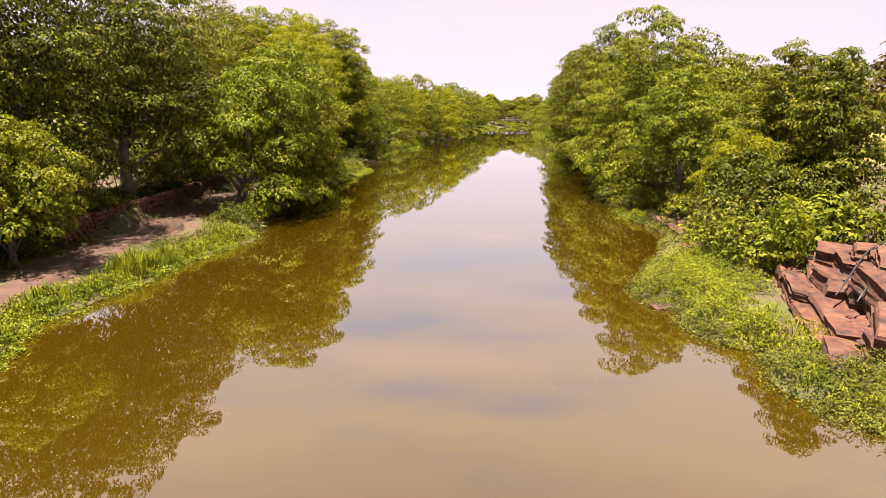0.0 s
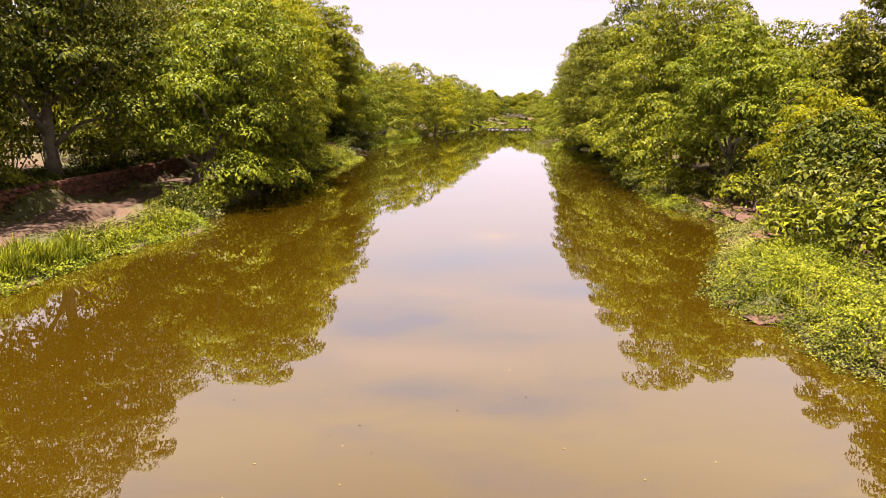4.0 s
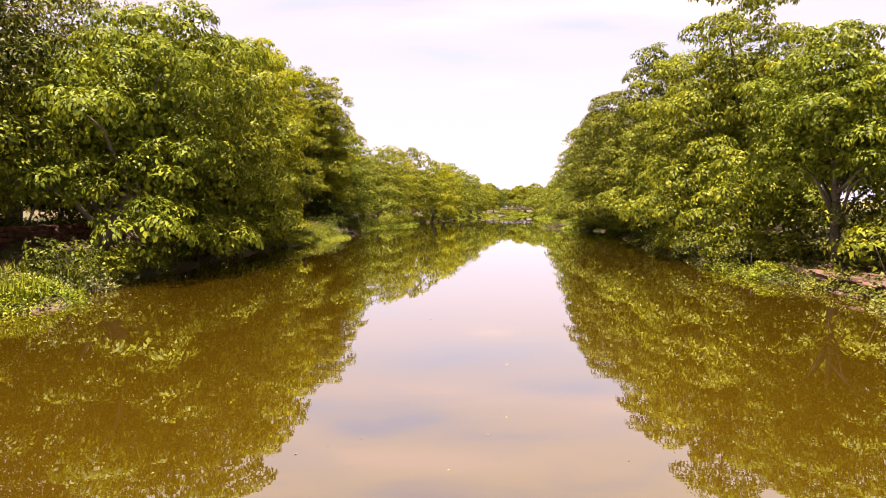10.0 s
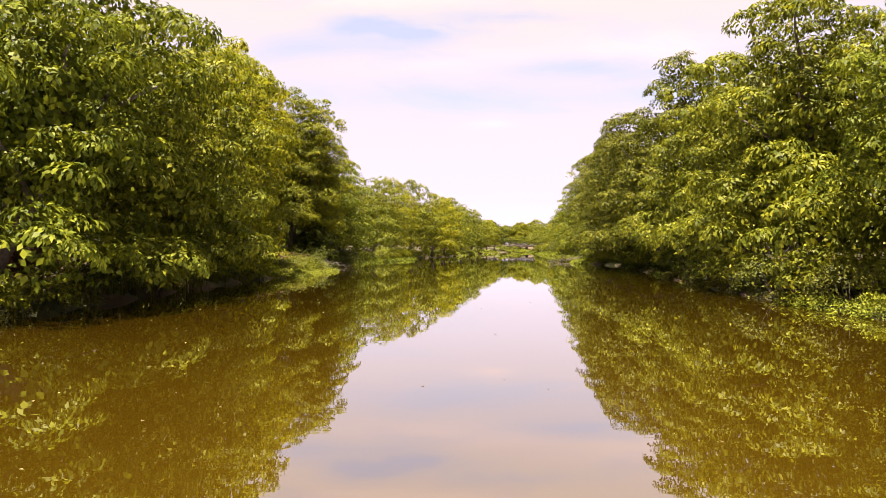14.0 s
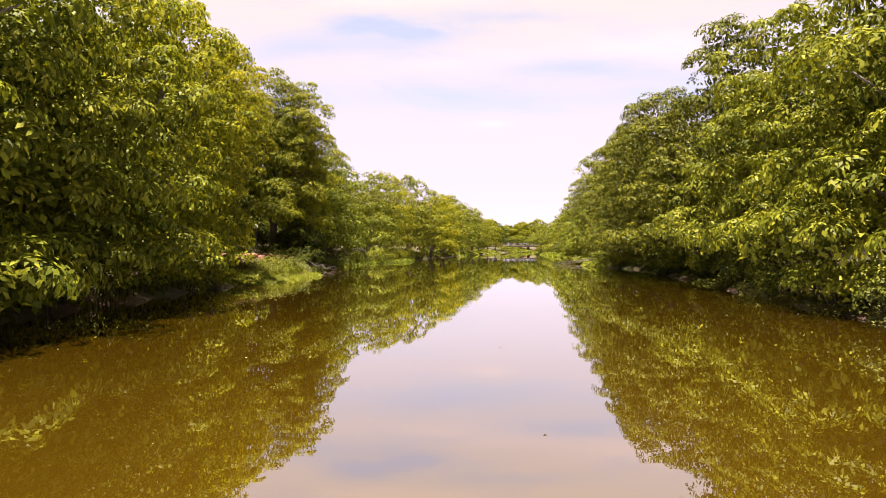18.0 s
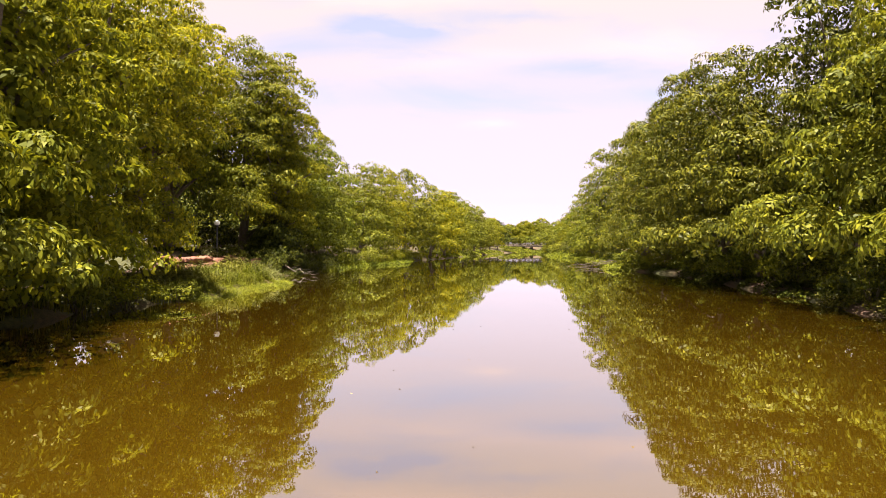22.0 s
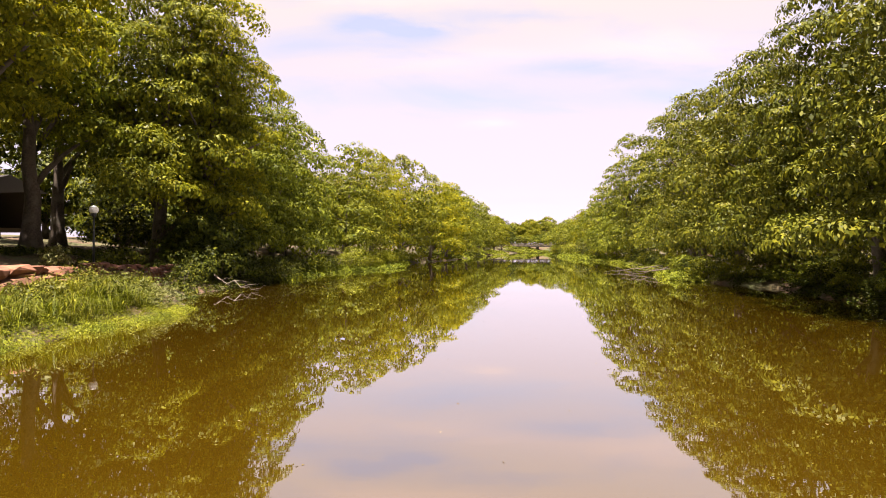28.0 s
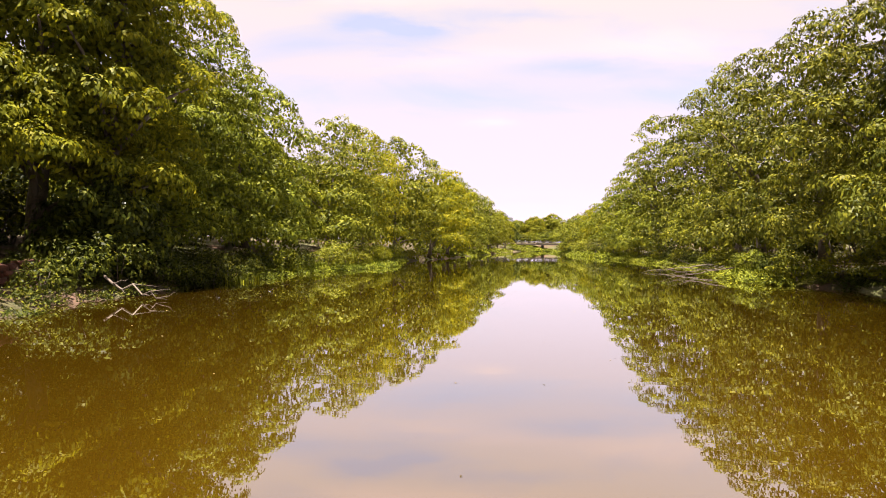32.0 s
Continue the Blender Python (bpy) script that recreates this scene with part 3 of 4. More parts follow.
BACK = [
    (-17.9, 77.5, 17.6, 4.8, 4.2, LEAF_LIGHT, 0),
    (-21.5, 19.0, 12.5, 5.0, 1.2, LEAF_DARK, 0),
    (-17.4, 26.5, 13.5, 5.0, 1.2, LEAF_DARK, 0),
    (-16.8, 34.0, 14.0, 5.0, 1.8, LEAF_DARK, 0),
    (-17.8, 41.5, 14.6, 5.0, 1.8, LEAF_OLIVE, 0),
    (-18.4, 49.0, 15.0, 5.0, 2.0, LEAF_MID, 0),
    (-19.2, 57.0, 15.4, 5.0, 2.6, LEAF_OLIVE, 0),
    (-21.5, 65.0, 16.0, 5.2, 5.0, LEAF_MID, 0),
    (-20.5, 74.0, 17.5, 5.2, 5.2, LEAF_LIGHT, 0),
    (-20.0, 83.0, 16.4, 5.2, 4.0, LEAF_MID, 0),
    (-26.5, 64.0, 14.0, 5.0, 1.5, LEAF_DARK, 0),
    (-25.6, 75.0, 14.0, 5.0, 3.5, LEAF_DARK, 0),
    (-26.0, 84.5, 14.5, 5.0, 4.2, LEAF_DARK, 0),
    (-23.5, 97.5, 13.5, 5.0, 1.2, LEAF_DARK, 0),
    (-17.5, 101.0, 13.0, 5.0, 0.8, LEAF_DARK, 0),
    (-12.6, 96.5, 12.2, 4.2, 0.4, LEAF_MID, 0.7),
    (-13.2, 102.0, 12.6, 4.7, 0.4, LEAF_MID, 0.7),
    (-9.3, 110.0, 11.8, 5.0, 0.6, LEAF_MID, 0.5),
    (-7.6, 119.0, 12.6, 5.4, 0.7, LEAF_LIGHT, 0),
    (-5.0, 128.0, 13.2, 5.5, 0.7, LEAF_MID, 0),
    (-1.5, 138.0, 11.2, 5.7, 0.7, LEAF_LIGHT, 0.6),
    (0.8, 148.0, 10.6, 5.7, 0.7, LEAF_MID, 0.4),
    (0.4, 159.0, 12.8, 5.2, 0.7, LEAF_MID, 0),
    (2.4, 171.0, 13.6, 5.2, 0.7, LEAF_MID, 0),
    (5.4, 184.0, 12.6, 5.4, 0.7, LEAF_MID, 0),
    (8.8, 198.0, 12.4, 5.6, 0.7, LEAF_MID, 0),
    (11.7, 219.0, 11.2, 5.6, 0.7, LEAF_MID, 0),
    (16.4, 245.0, 11.2, 5.6, 0.7, LEAF_LIGHT, 0),
    (21.2, 270.0, 11.8, 5.6, 0.7, LEAF_DARK, 0),
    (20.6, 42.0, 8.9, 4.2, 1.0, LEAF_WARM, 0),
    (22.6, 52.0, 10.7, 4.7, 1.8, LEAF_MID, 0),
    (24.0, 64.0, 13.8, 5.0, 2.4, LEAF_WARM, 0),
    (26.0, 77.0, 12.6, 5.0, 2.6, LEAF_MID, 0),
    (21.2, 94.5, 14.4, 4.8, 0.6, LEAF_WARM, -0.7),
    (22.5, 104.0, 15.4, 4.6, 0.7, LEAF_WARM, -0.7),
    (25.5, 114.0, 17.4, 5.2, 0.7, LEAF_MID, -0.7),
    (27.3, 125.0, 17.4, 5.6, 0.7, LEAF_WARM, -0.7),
    (26.6, 137.0, 17.5, 4.2, 0.7, LEAF_MID, -0.7),
    (27.7, 149.0, 13.0, 4.8, 0.7, LEAF_MID, -0.6),
    (29.8, 162.0, 12.7, 4.9, 0.7, LEAF_MID, -0.5),
    (31.4, 176.0, 10.5, 5.0, 0.7, LEAF_MID, -0.5),
    (33.4, 191.0, 10.4, 5.0, 0.8, LEAF_LIGHT, -0.4),
    (30.7, 205.0, 8.8, 6.5, 0.8, LEAF_MID, 0),
    (37.0, 219.0, 10.8, 5.4, 0.8, LEAF_MID, 0),
    (42.0, 232.0, 11.0, 5.6, 0.8, LEAF_LIGHT, 0),
    # two extra trees, added so their crowns shade the ground towards the cabin
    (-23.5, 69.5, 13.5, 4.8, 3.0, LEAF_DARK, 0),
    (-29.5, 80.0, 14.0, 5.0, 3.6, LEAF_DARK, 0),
]
for i, (x, y, top, rad, low, mat, skirt) in enumerate(FRONT):
    if i == 1:  # the leaning one
        tree(-12.5, 37.2, top, rad, 1.7, mat, True, 0.95, seed=i, lean=(3.2, 1.6), label="broad-leaved tree leaning over the water from the bank", fat=0.34, leaf=0.18, swing=2.6)
        continue
    tree(x, y, top, rad, low, mat, True, skirt, seed=i, leaf=0.14 if i in (0, 10, 11, 12, 13, 14, 15, 22) else 0.185, clump_size=0.42 if i in (0, 10, 11, 12, 13, 14, 15, 22) else 0.6, lean=(3.2 if i == 6 else 0.2 if i == 7 else 1.2 if i == 8 else -0.6 if i == 16 else skirt * 2.0, 0.0), fat=0.17 if i == 9 else 0.24)
for i, (x, y, top, rad, low, mat, skirt) in enumerate(BACK):
    far = y > 120
    tree(x, y, top, rad, low, mat, x < 0 and y < 36, skirt, seed=100 + i, lean=(skirt * 1.5, 0.0), density=0.5 if far else 0.95, leaf=0.27 if far else (0.17 if y < 36 else 0.15 if y < 62 and x < 0 else 0.19))


def far_woods():
    """Trees that stand farther off, copied from a few grown ones."""
    r = np.random.default_rng(55)
    kinds = []
    for k, mat in enumerate((LEAF_DARK, LEAF_MID, LEAF_OLIVE, LEAF_LIGHT)):
        kinds.append(tree(-34 - 7 * k, 30 + 14 * k, 13.5 + k * 0.6, 5.6, 0.1, mat, False, 0, seed=300 + k, thin=True, group="woods behind the banks"))
    spots = []
    for y in np.arange(18, 270, 11.0):
        spots.append((shore(y, LEFT) - r.uniform(21, 26), y + r.uniform(-3, 3), 1.0))
    for y in np.arange(86, 280, 11):
        spots.append((shore(y, RIGHT) + r.uniform(14, 22), y + r.uniform(-3, 3), 0.9))
    for x in np.arange(-12, 72, 8.0):
        spots.append((x, 312 + r.uniform(-8, 14), r.uniform(0.7, 0.85)))
    for x in np.arange(40, 100, 8.5):
        spots.append((x, 70 + x * 0.35 + r.uniform(-2, 2), 0.85))
    spots += [(-33, 103, 0.9), (-39, 96, 0.9), (-26, 104, 0.9), (-42, 88, 0.95), (-36, 80, 0.9), (-41, 72, 0.9), (-34, 66, 0.9), (-46, 80, 1.0), (-48, 98, 1.0), (-20, 108, 0.9)]
    for i, (x, y, s) in enumerate(spots):
        k = kinds[int(r.integers(0, 4))]
        if -37 < x < -27 and 70 < y < 101:
            continue
        m = pose(x, y, ground_z(x, y), 0, 0, r.uniform(0, 360)) @ Matrix.Diagonal((s * r.uniform(0.9, 1.1), s, s * r.uniform(0.85, 1.08), 1))
        copy_thing(k, m)
    for i, x in enumerate((6, 14, 22, 29, 36, 43, 51)):
        tree(x, 304 + 3 * (i % 2), 12.0 + 1.2 * (i % 3), 6.2, 0.1, (LEAF_LIGHT, LEAF_MID)[i % 2], False, 0, seed=450 + i, density=0.4, leaf=0.45, group="woods behind the banks")
    for x, y, h in ((44, 60, 10), (53, 66, 10.5), (62, 63, 10), (72, 70, 11)):
        tree(x, y, h + 3.4, 5.6, 1.4, LEAF_RUST, False, 0, seed=int(400 + x), thin=True, group="woods behind the banks")


far_woods()


# ---- undergrowth ----
def bush(name, x, y, radius, height, mat, leaf, seed, label, group, dens=1.0, slim=0.45):
    r = np.random.default_rng(seed)
    ob = thing(name, pose(x, y, ground_z(x, y)), label, "shrub", group)
    lob = [(r.uniform(-0.45, 0.45) * radius, r.uniform(-0.45, 0.45) * radius, height * r.uniform(0.35, 0.62), radius * r.uniform(0.45, 0.65), radius * r.uniform(0.45, 0.65), height * r.uniform(0.34, 0.42)) for _ in range(5)]
    for L in lob:
        s = np.linspace(0, 1, 4)[:, None]
        end = np.array([L[0], L[1], L[2] + L[5] * 0.5])
        part("stem", tube("stem", np.array([L[0] * 0.1, L[1] * 0.1, -0.1]) * (1 - s) + end * s, 0.022 * (1.3 - s[:, 0]), BARK, 5), ob)
    part("foliage", crown_mesh(r, lob, mat, 0.3 * radius ** 0.5, 1.25, 40, leaf * 1.15, slim * 1.15, int(260 * dens), 0.02, False), ob)
    return ob


def undergrowth():
    r = np.random.default_rng(77)
    protos = []
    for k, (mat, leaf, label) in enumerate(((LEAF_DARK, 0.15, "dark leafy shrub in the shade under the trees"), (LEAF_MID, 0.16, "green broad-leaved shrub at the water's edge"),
                                            (LEAF_MID, 0.19, "spreading shrub with large drooping leaves"), (LEAF_LIGHT, 0.14, "yellow-green young shrub on the bank"), (WEED, 0.12, "fine-leaved green shrub on the bank"))):
        protos.append(bush("shrub", -24 - 2 * k, 24 + 3 * k, 1.5, 1.9, mat, leaf, 500 + k, label, "bank undergrowth", 0.5))
    spots = []
    for y in np.arange(33, 132, 1.9):
        if not 58 < y < 76:
            spots.append((shore(y, LEFT) - r.uniform(0.1, 1.0), y, r.uniform(0.5, 0.85)))
        if (44 < y < 61 or y > 90) and int(y * 10) % 3 == 0:
            spots.append((shore(y, LEFT) - r.uniform(4.6, 7.0), y, r.uniform(0.6, 1.2)))
    for y in np.arange(14, 60, 1.5):
        spots.append((-16.4 - r.uniform(0, 3.5), y, r.uniform(0.8, 1.4)))
    for y in np.arange(12, 30, 1.3):
        spots.append((path_x(y) - r.uniform(1.9, 3.2), y, r.uniform(0.55, 0.9)))
    for y in np.arange(38, 136, 1.9):
        if 56 < y < 86:
            spots.append((shore(y, RIGHT) + r.uniform(0.5, 1.8), y, r.uniform(0.45, 0.75)))
            spots.append((shore(y, RIGHT) + r.uniform(2.2, 3.8), y + 0.9, r.uniform(0.7, 1.0)))
        else:
            spots.append((shore(y, RIGHT) + r.uniform(0.2, 1.2), y, r.uniform(0.5, 0.9)))
        if int(y * 10) % 2 == 0:
            spots.append((shore(y, RIGHT) + r.uniform(4.0, 8.0), y, r.uniform(0.7, 1.4)))
    for x, y, k in ((11.2, 21.6, 1.0), (11.6, 23.0, 1.2), (10.8, 24.6, 0.9), (12.4, 24.6, 1.3), (12.0, 26.2, 1.0), (13.8, 22.6, 1.2), (15.4, 22.8, 1.3), (12.6, 29.2, 0.9), (16.6, 29.6, 1.3),
                    (13.2, 33.2, 1.0), (14.8, 34.6, 1.2), (16.8, 35.4, 1.3), (12.6, 38.6, 0.8), (11.9, 40.4, 0.8)):
        spots.append((x, y, k))
    for y in np.arange(92, 134, 2.6):
        spots.append((shore(y, LEFT) - r.uniform(8.5, 11), y, r.uniform(1.2, 1.8)))
    for y in np.arange(56, 132, 3.0):
        spots.append((shore(y, RIGHT) + r.uniform(6.5, 9.5), y, r.uniform(1.3, 1.9)))
    for x in np.arange(4, 66, 3.2):
        spots.append((x, 298 + r.uniform(-4, 4), r.uniform(1.8, 2.6)))
    for y in np.arange(75, 92, 1.1):
        spots.append((shore(y, LEFT) - r.uniform(1.0, 4.5), y, r.uniform(0.5, 0.75)))
    for y in np.arange(84, 94, 1.6):
        spots.append((-16.5 + r.uniform(-2, 2), y, r.uniform(1.1, 1.6)))
    for y in np.arange(92, 112, 2.4):
        spots.append((-19 - (y - 92) * 0.8 + r.uniform(-1, 1), y, r.uniform(1.3, 1.9)))
    for y in np.arange(58, 66, 2.6):
        spots.append((-22.5 + r.uniform(-1.5, 1.5), y, r.uniform(0.9, 1.4)))
    for y in np.arange(132, 262, 4.5):
        spots.append((shore(y, RIGHT) + r.uniform(0.5, 3), y, r.uniform(1.0, 1.6)))
        spots.append((shore(y, LEFT) - r.uniform(5, 9), y, r.uniform(0.8, 1.5)))
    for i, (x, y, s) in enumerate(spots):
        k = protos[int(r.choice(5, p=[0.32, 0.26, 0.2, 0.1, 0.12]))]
        # only the dark kind below the left crowns: shade given through leaf colour
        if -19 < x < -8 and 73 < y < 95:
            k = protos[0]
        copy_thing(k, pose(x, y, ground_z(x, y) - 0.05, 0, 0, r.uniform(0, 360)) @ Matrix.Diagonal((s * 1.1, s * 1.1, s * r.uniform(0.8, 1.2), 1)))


undergrowth()
bush("sapling", 11.4, 20.6, 0.75, 2.6, LEAF_LIGHT, 0.17, 540, "upright young sapling with bright green leaves beside the rocks", "bank undergrowth", 0.8)
bush("sapling", -12.6, 70.3, 0.5, 1.5, PALE, 0.11, 541, "pale young sapling standing by the stone wall", "bank undergrowth", 0.5)


def blades(r, x, y, z, h, lean=0.5, width=0.018):
    """Bent grass blades at points: corners and triangles."""
    n = len(x)
    a = r.uniform(0, 2 * np.pi, n)
    d = np.stack([np.cos(a), np.sin(a), np.zeros(n)], 1)
    s = np.stack([-np.sin(a), np.cos(a), np.zeros(n)], 1)
    base = np.stack([x, y, z], 1)
    up = np.array([0, 0, 1.0])
    l = (r.uniform(0.15, 1.0, n) * lean)[:, None]
    H = h[:, None]
    w = (width * r.uniform(0.7, 1.5, n))[:, None]
    m = base + up * H * 0.6 + d * H * l * 0.28
    t = base + up * H * (1.0 - 0.35 * l) + d * H * l * 0.95
    v = np.stack([base - s * w, base + s * w, m + s * w * 0.8, m - s * w * 0.8, t], 1).reshape(-1, 3)
    k = np.arange(n)[:, None] * 5
    f = np.concatenate([k + np.array([[0, 1, 2]]), k + np.array([[0, 2, 3]]), k + np.array([[3, 2, 4]])])
    return v, f


def grass_stretch(y0, y1, side, d0, d1, tufts, per, h0, h1, mat, seed, label, lean=0.6, width=0.014, name="grass"):
    r = np.random.default_rng(seed)
    y = r.uniform(y0, y1, tufts)
    d = d0 + (d1 - d0) * r.uniform(0, 1, tufts)
    x = shore(y, LEFT) - d if side < 0 else shore(y, RIGHT) + d
    big = r.uniform(0, 1, tufts) ** 1.5
    X = np.repeat(x, per) + r.normal(size=tufts * per) * 0.09
    Y = np.repeat(y, per) + r.normal(size=tufts * per) * 0.09
    H = (h0 + (h1 - h0) * np.repeat(big, per)) * r.uniform(0.6, 1.15, tufts * per)
    v, f = blades(r, X, Y, height_at(X, Y).clip(-0.05) - 0.02, H, lean, width)
    return tagged(new(name, mesh_of(name, v, f, mat)), label, "grass", kind="stuff")


def herbs(spots, leaf, mat, seed, label, per=85, slim=0.45, name="marsh_herbs"):
    """Low leafy growth over mounds: rows of x, y, radius, height."""
    r = np.random.default_rng(seed)
    sp = np.asarray(spots, float)
    k = np.repeat(np.arange(len(sp)), (per * (sp[:, 2] / 0.6) ** 2).astype(int))
    u = ball(r, len(k))
    u[:, 2] = np.abs(u[:, 2])
    q = r.uniform(0.5, 1.0, (len(k), 1)) ** 0.5
    at = np.stack([sp[k, 0] + u[:, 0] * sp[k, 2] * q[:, 0], sp[k, 1] + u[:, 1] * sp[k, 2] * q[:, 0], u[:, 2] * sp[k, 3] * q[:, 0] * r.uniform(0.6, 1.15, len(k))], 1)
    at[:, 2] += height_at(at[:, 0], at[:, 1]).clip(-0.02)
    v, f = rosettes(r, at, np.array([0, 0, 1.0]) + 0.5 * u, 5, leaf * 1.1, slim * 1.2, 0.1)
    return tagged(new(name, mesh_of(name, v, f, mat)), label, "plants", kind="stuff")


def off_rocks(rows):
    return [q for q in rows if not (q[0] > 9.1 and 13.9 < q[1] < 19.2)]


def along(side, y0, y1, step, d0, d1, r0, r1, h0, h1, seed):
    r = np.random.default_rng(seed)
    rows = []
    for y in np.arange(y0, y1, step):
        d = r.uniform(d0, d1)
        yy = y + r.uniform(-step, step) * 0.6
        x = shore(yy, LEFT) - d if side < 0 else shore(yy, RIGHT) + d
        rows.append((x, yy, r.uniform(r0, r1), r.uniform(h0, h1)))
    return rows


# left bank in front of the path
grass_stretch(9, 34, -1, 0.15, 1.15, 700, 14, 0.2, 0.5, GRASS, 1, "tall yellow-green bank grass beside the path")
grass_stretch(22.5, 25.5, -1, 0.2, 1.2, 150, 26, 0.45, 0.85, GRASS, 2, "arching clump of bright tall grass")
grass_stretch(9, 60, -1, 3.6, 6.0, 800, 9, 0.06, 0.2, REED, 3, "short sparse turf on the bank")
herbs(along(-1, 9, 32, 0.22, -0.25, 0.7, 0.25, 0.5, 0.15, 0.4, 4), 0.075, GRASS, 4, "low bright green marsh herbs at the water's edge")
herbs(along(-1, 9, 32, 0.13, 0.1, 1.2, 0.22, 0.42, 0.2, 0.45, 5), 0.075, GRASS, 5, "leafy green weeds on the bank")
herbs(along(-1, 32, 40, 0.4, -0.2, 0.9, 0.3, 0.5, 0.2, 0.6, 6), 0.09, PALE, 6, "pale fine-leaved weeds under the leaning tree")
# under the bank trees the shade is put into the dark leaf colour
herbs(along(1, 54, 92, 0.22, 0.1, 3.6, 0.35, 0.7, 0.12, 0.4, 38), 0.12, LEAF_DARK, 38, "leafy ground cover with the shade put into its dark leaves", 60)
herbs(along(-1, 74, 100, 0.25, 1.0, 8.0, 0.4, 0.8, 0.15, 0.45, 39), 0.12, LEAF_DARK, 39, "leafy ground cover with the shade put into its dark leaves", 60)
herbs(along(-1, 26, 37, 0.11, 0.9, 2.0, 0.25, 0.45, 0.2, 0.42, 44), 0.08, WEED, 44, "dark green weeds creeping over the edge of the path", 100)
# left grassy point
grass_stretch(56, 71, -1, 0.6, 3.0, 380, 26, 0.35, 0.95, REED, 7, "tall reedy grass on the grassy point", 1.9, 0.008)
grass_stretch(63, 72, -1, 0.6, 2.6, 110, 24, 0.45, 0.95, GRASS, 8, "bright green clumps of reeds on the grassy point", 1.5, 0.01)
herbs(along(-1, 57, 71, 0.17, 0.9, 3.2, 0.35, 0.65, 0.45, 1.05, 36), 0.09, WEED, 36, "leafy green weeds among the reeds")
herbs(along(-1, 58, 70.3, 0.10, -0.5, 0.8, 0.25, 0.5, 0.12, 0.32, 9), 0.045, GRASS, 9, "flat mat of bright green water herbs", 170)
herbs(along(-1, 69.0, 71.2, 0.3, 0.0, 0.9, 0.35, 0.6, 0.5, 0.8, 10), 0.085, PALE, 10, "pale white-flowered weeds at the water's edge")
# LEAF_DARK stands in for the shade of the overhanging crowns here
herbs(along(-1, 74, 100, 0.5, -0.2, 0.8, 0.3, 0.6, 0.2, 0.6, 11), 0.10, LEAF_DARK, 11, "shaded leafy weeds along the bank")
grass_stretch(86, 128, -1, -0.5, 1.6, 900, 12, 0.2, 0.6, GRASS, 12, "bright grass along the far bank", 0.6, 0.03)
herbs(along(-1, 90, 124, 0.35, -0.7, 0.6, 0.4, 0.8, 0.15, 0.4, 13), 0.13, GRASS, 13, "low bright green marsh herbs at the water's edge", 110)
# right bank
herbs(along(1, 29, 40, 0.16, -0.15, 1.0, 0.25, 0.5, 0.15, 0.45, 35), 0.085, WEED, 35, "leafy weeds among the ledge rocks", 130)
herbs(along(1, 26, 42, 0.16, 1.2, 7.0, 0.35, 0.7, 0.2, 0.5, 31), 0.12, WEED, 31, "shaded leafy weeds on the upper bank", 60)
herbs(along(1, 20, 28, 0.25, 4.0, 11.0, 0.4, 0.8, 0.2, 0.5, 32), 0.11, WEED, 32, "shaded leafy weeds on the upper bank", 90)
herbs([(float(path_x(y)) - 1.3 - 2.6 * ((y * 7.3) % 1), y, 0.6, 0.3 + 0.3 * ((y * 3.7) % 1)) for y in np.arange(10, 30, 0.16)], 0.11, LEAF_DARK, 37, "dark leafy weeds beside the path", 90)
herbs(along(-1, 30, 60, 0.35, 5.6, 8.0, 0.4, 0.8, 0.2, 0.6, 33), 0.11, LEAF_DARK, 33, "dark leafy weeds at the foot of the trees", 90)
grass_stretch(32, 62, -1, 0.2, 2.6, 700, 12, 0.15, 0.5, REED, 34, "shaded bank grass beside the path")
herbs(off_rocks(along(1, 9.5, 25, 0.13, -0.2, 1.0, 0.3, 0.5, 0.15, 0.4, 14)), 0.07, WEED, 14, "low green marsh herbs at the water's edge")
herbs(off_rocks(along(1, 14, 25, 0.13, 0.4, 3.2, 0.35, 0.7, 0.45, 0.95, 15)), 0.062, GRASS, 15, "bushy yellow-green weeds on the bank", 160, 0.45)
herbs(off_rocks(along(1, 9, 14, 0.14, 0.2, 2.2, 0.3, 0.6, 0.25, 0.5, 16)), 0.065, WEED, 16, "bushy green weeds beside the rocks", 150, 0.45)
grass_stretch(9, 27, 1, 0.2, 2.2, 260, 20, 0.25, 0.5, GRASS, 17, "tufts of grass among the weeds", 1.5, 0.01)
herbs(along(1, 25, 30, 0.2, -0.1, 0.9, 0.3, 0.5, 0.2, 0.45, 18), 0.08, PALE, 18, "pale white-flowered weeds at the water's edge")
herbs(along(1, 35.5, 40, 0.3, -0.5, 0.6, 0.35, 0.6, 0.3, 0.6, 19), 0.085, GRASS, 19, "bright herbs beside the water")
herbs([(16.2 + 0.5 * k, 87.6 + 0.6 * ((k * 2.7) % 1), 0.5, 0.3) for k in range(5)], 0.08, PALE, 43, "clump of bright water herbs below the shaded bank")
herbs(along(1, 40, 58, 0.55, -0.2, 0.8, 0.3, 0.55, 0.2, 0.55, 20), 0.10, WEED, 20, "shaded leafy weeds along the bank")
herbs(along(1, 88, 150, 0.3, -0.9, 1.2, 0.4, 0.9, 0.2, 0.5, 21), 0.14, GRASS, 21, "sunlit herbs along the far bank", 100)
grass_stretch(90, 180, 1, -0.6, 2.0, 1000, 10, 0.25, 0.7, GRASS, 22, "sunlit grass along the far bank", 0.6, 0.04)
grass_stretch(120, 260, -1, 0.2, 6.0, 1400, 8, 0.2, 0.5, GRASS, 23, "sunlit grass under the far trees", 0.6, 0.05)
grass_stretch(10, 36, 1, 3.0, 9.0, 700, 8, 0.1, 0.35, REED, 24, "short turf on the upper bank")


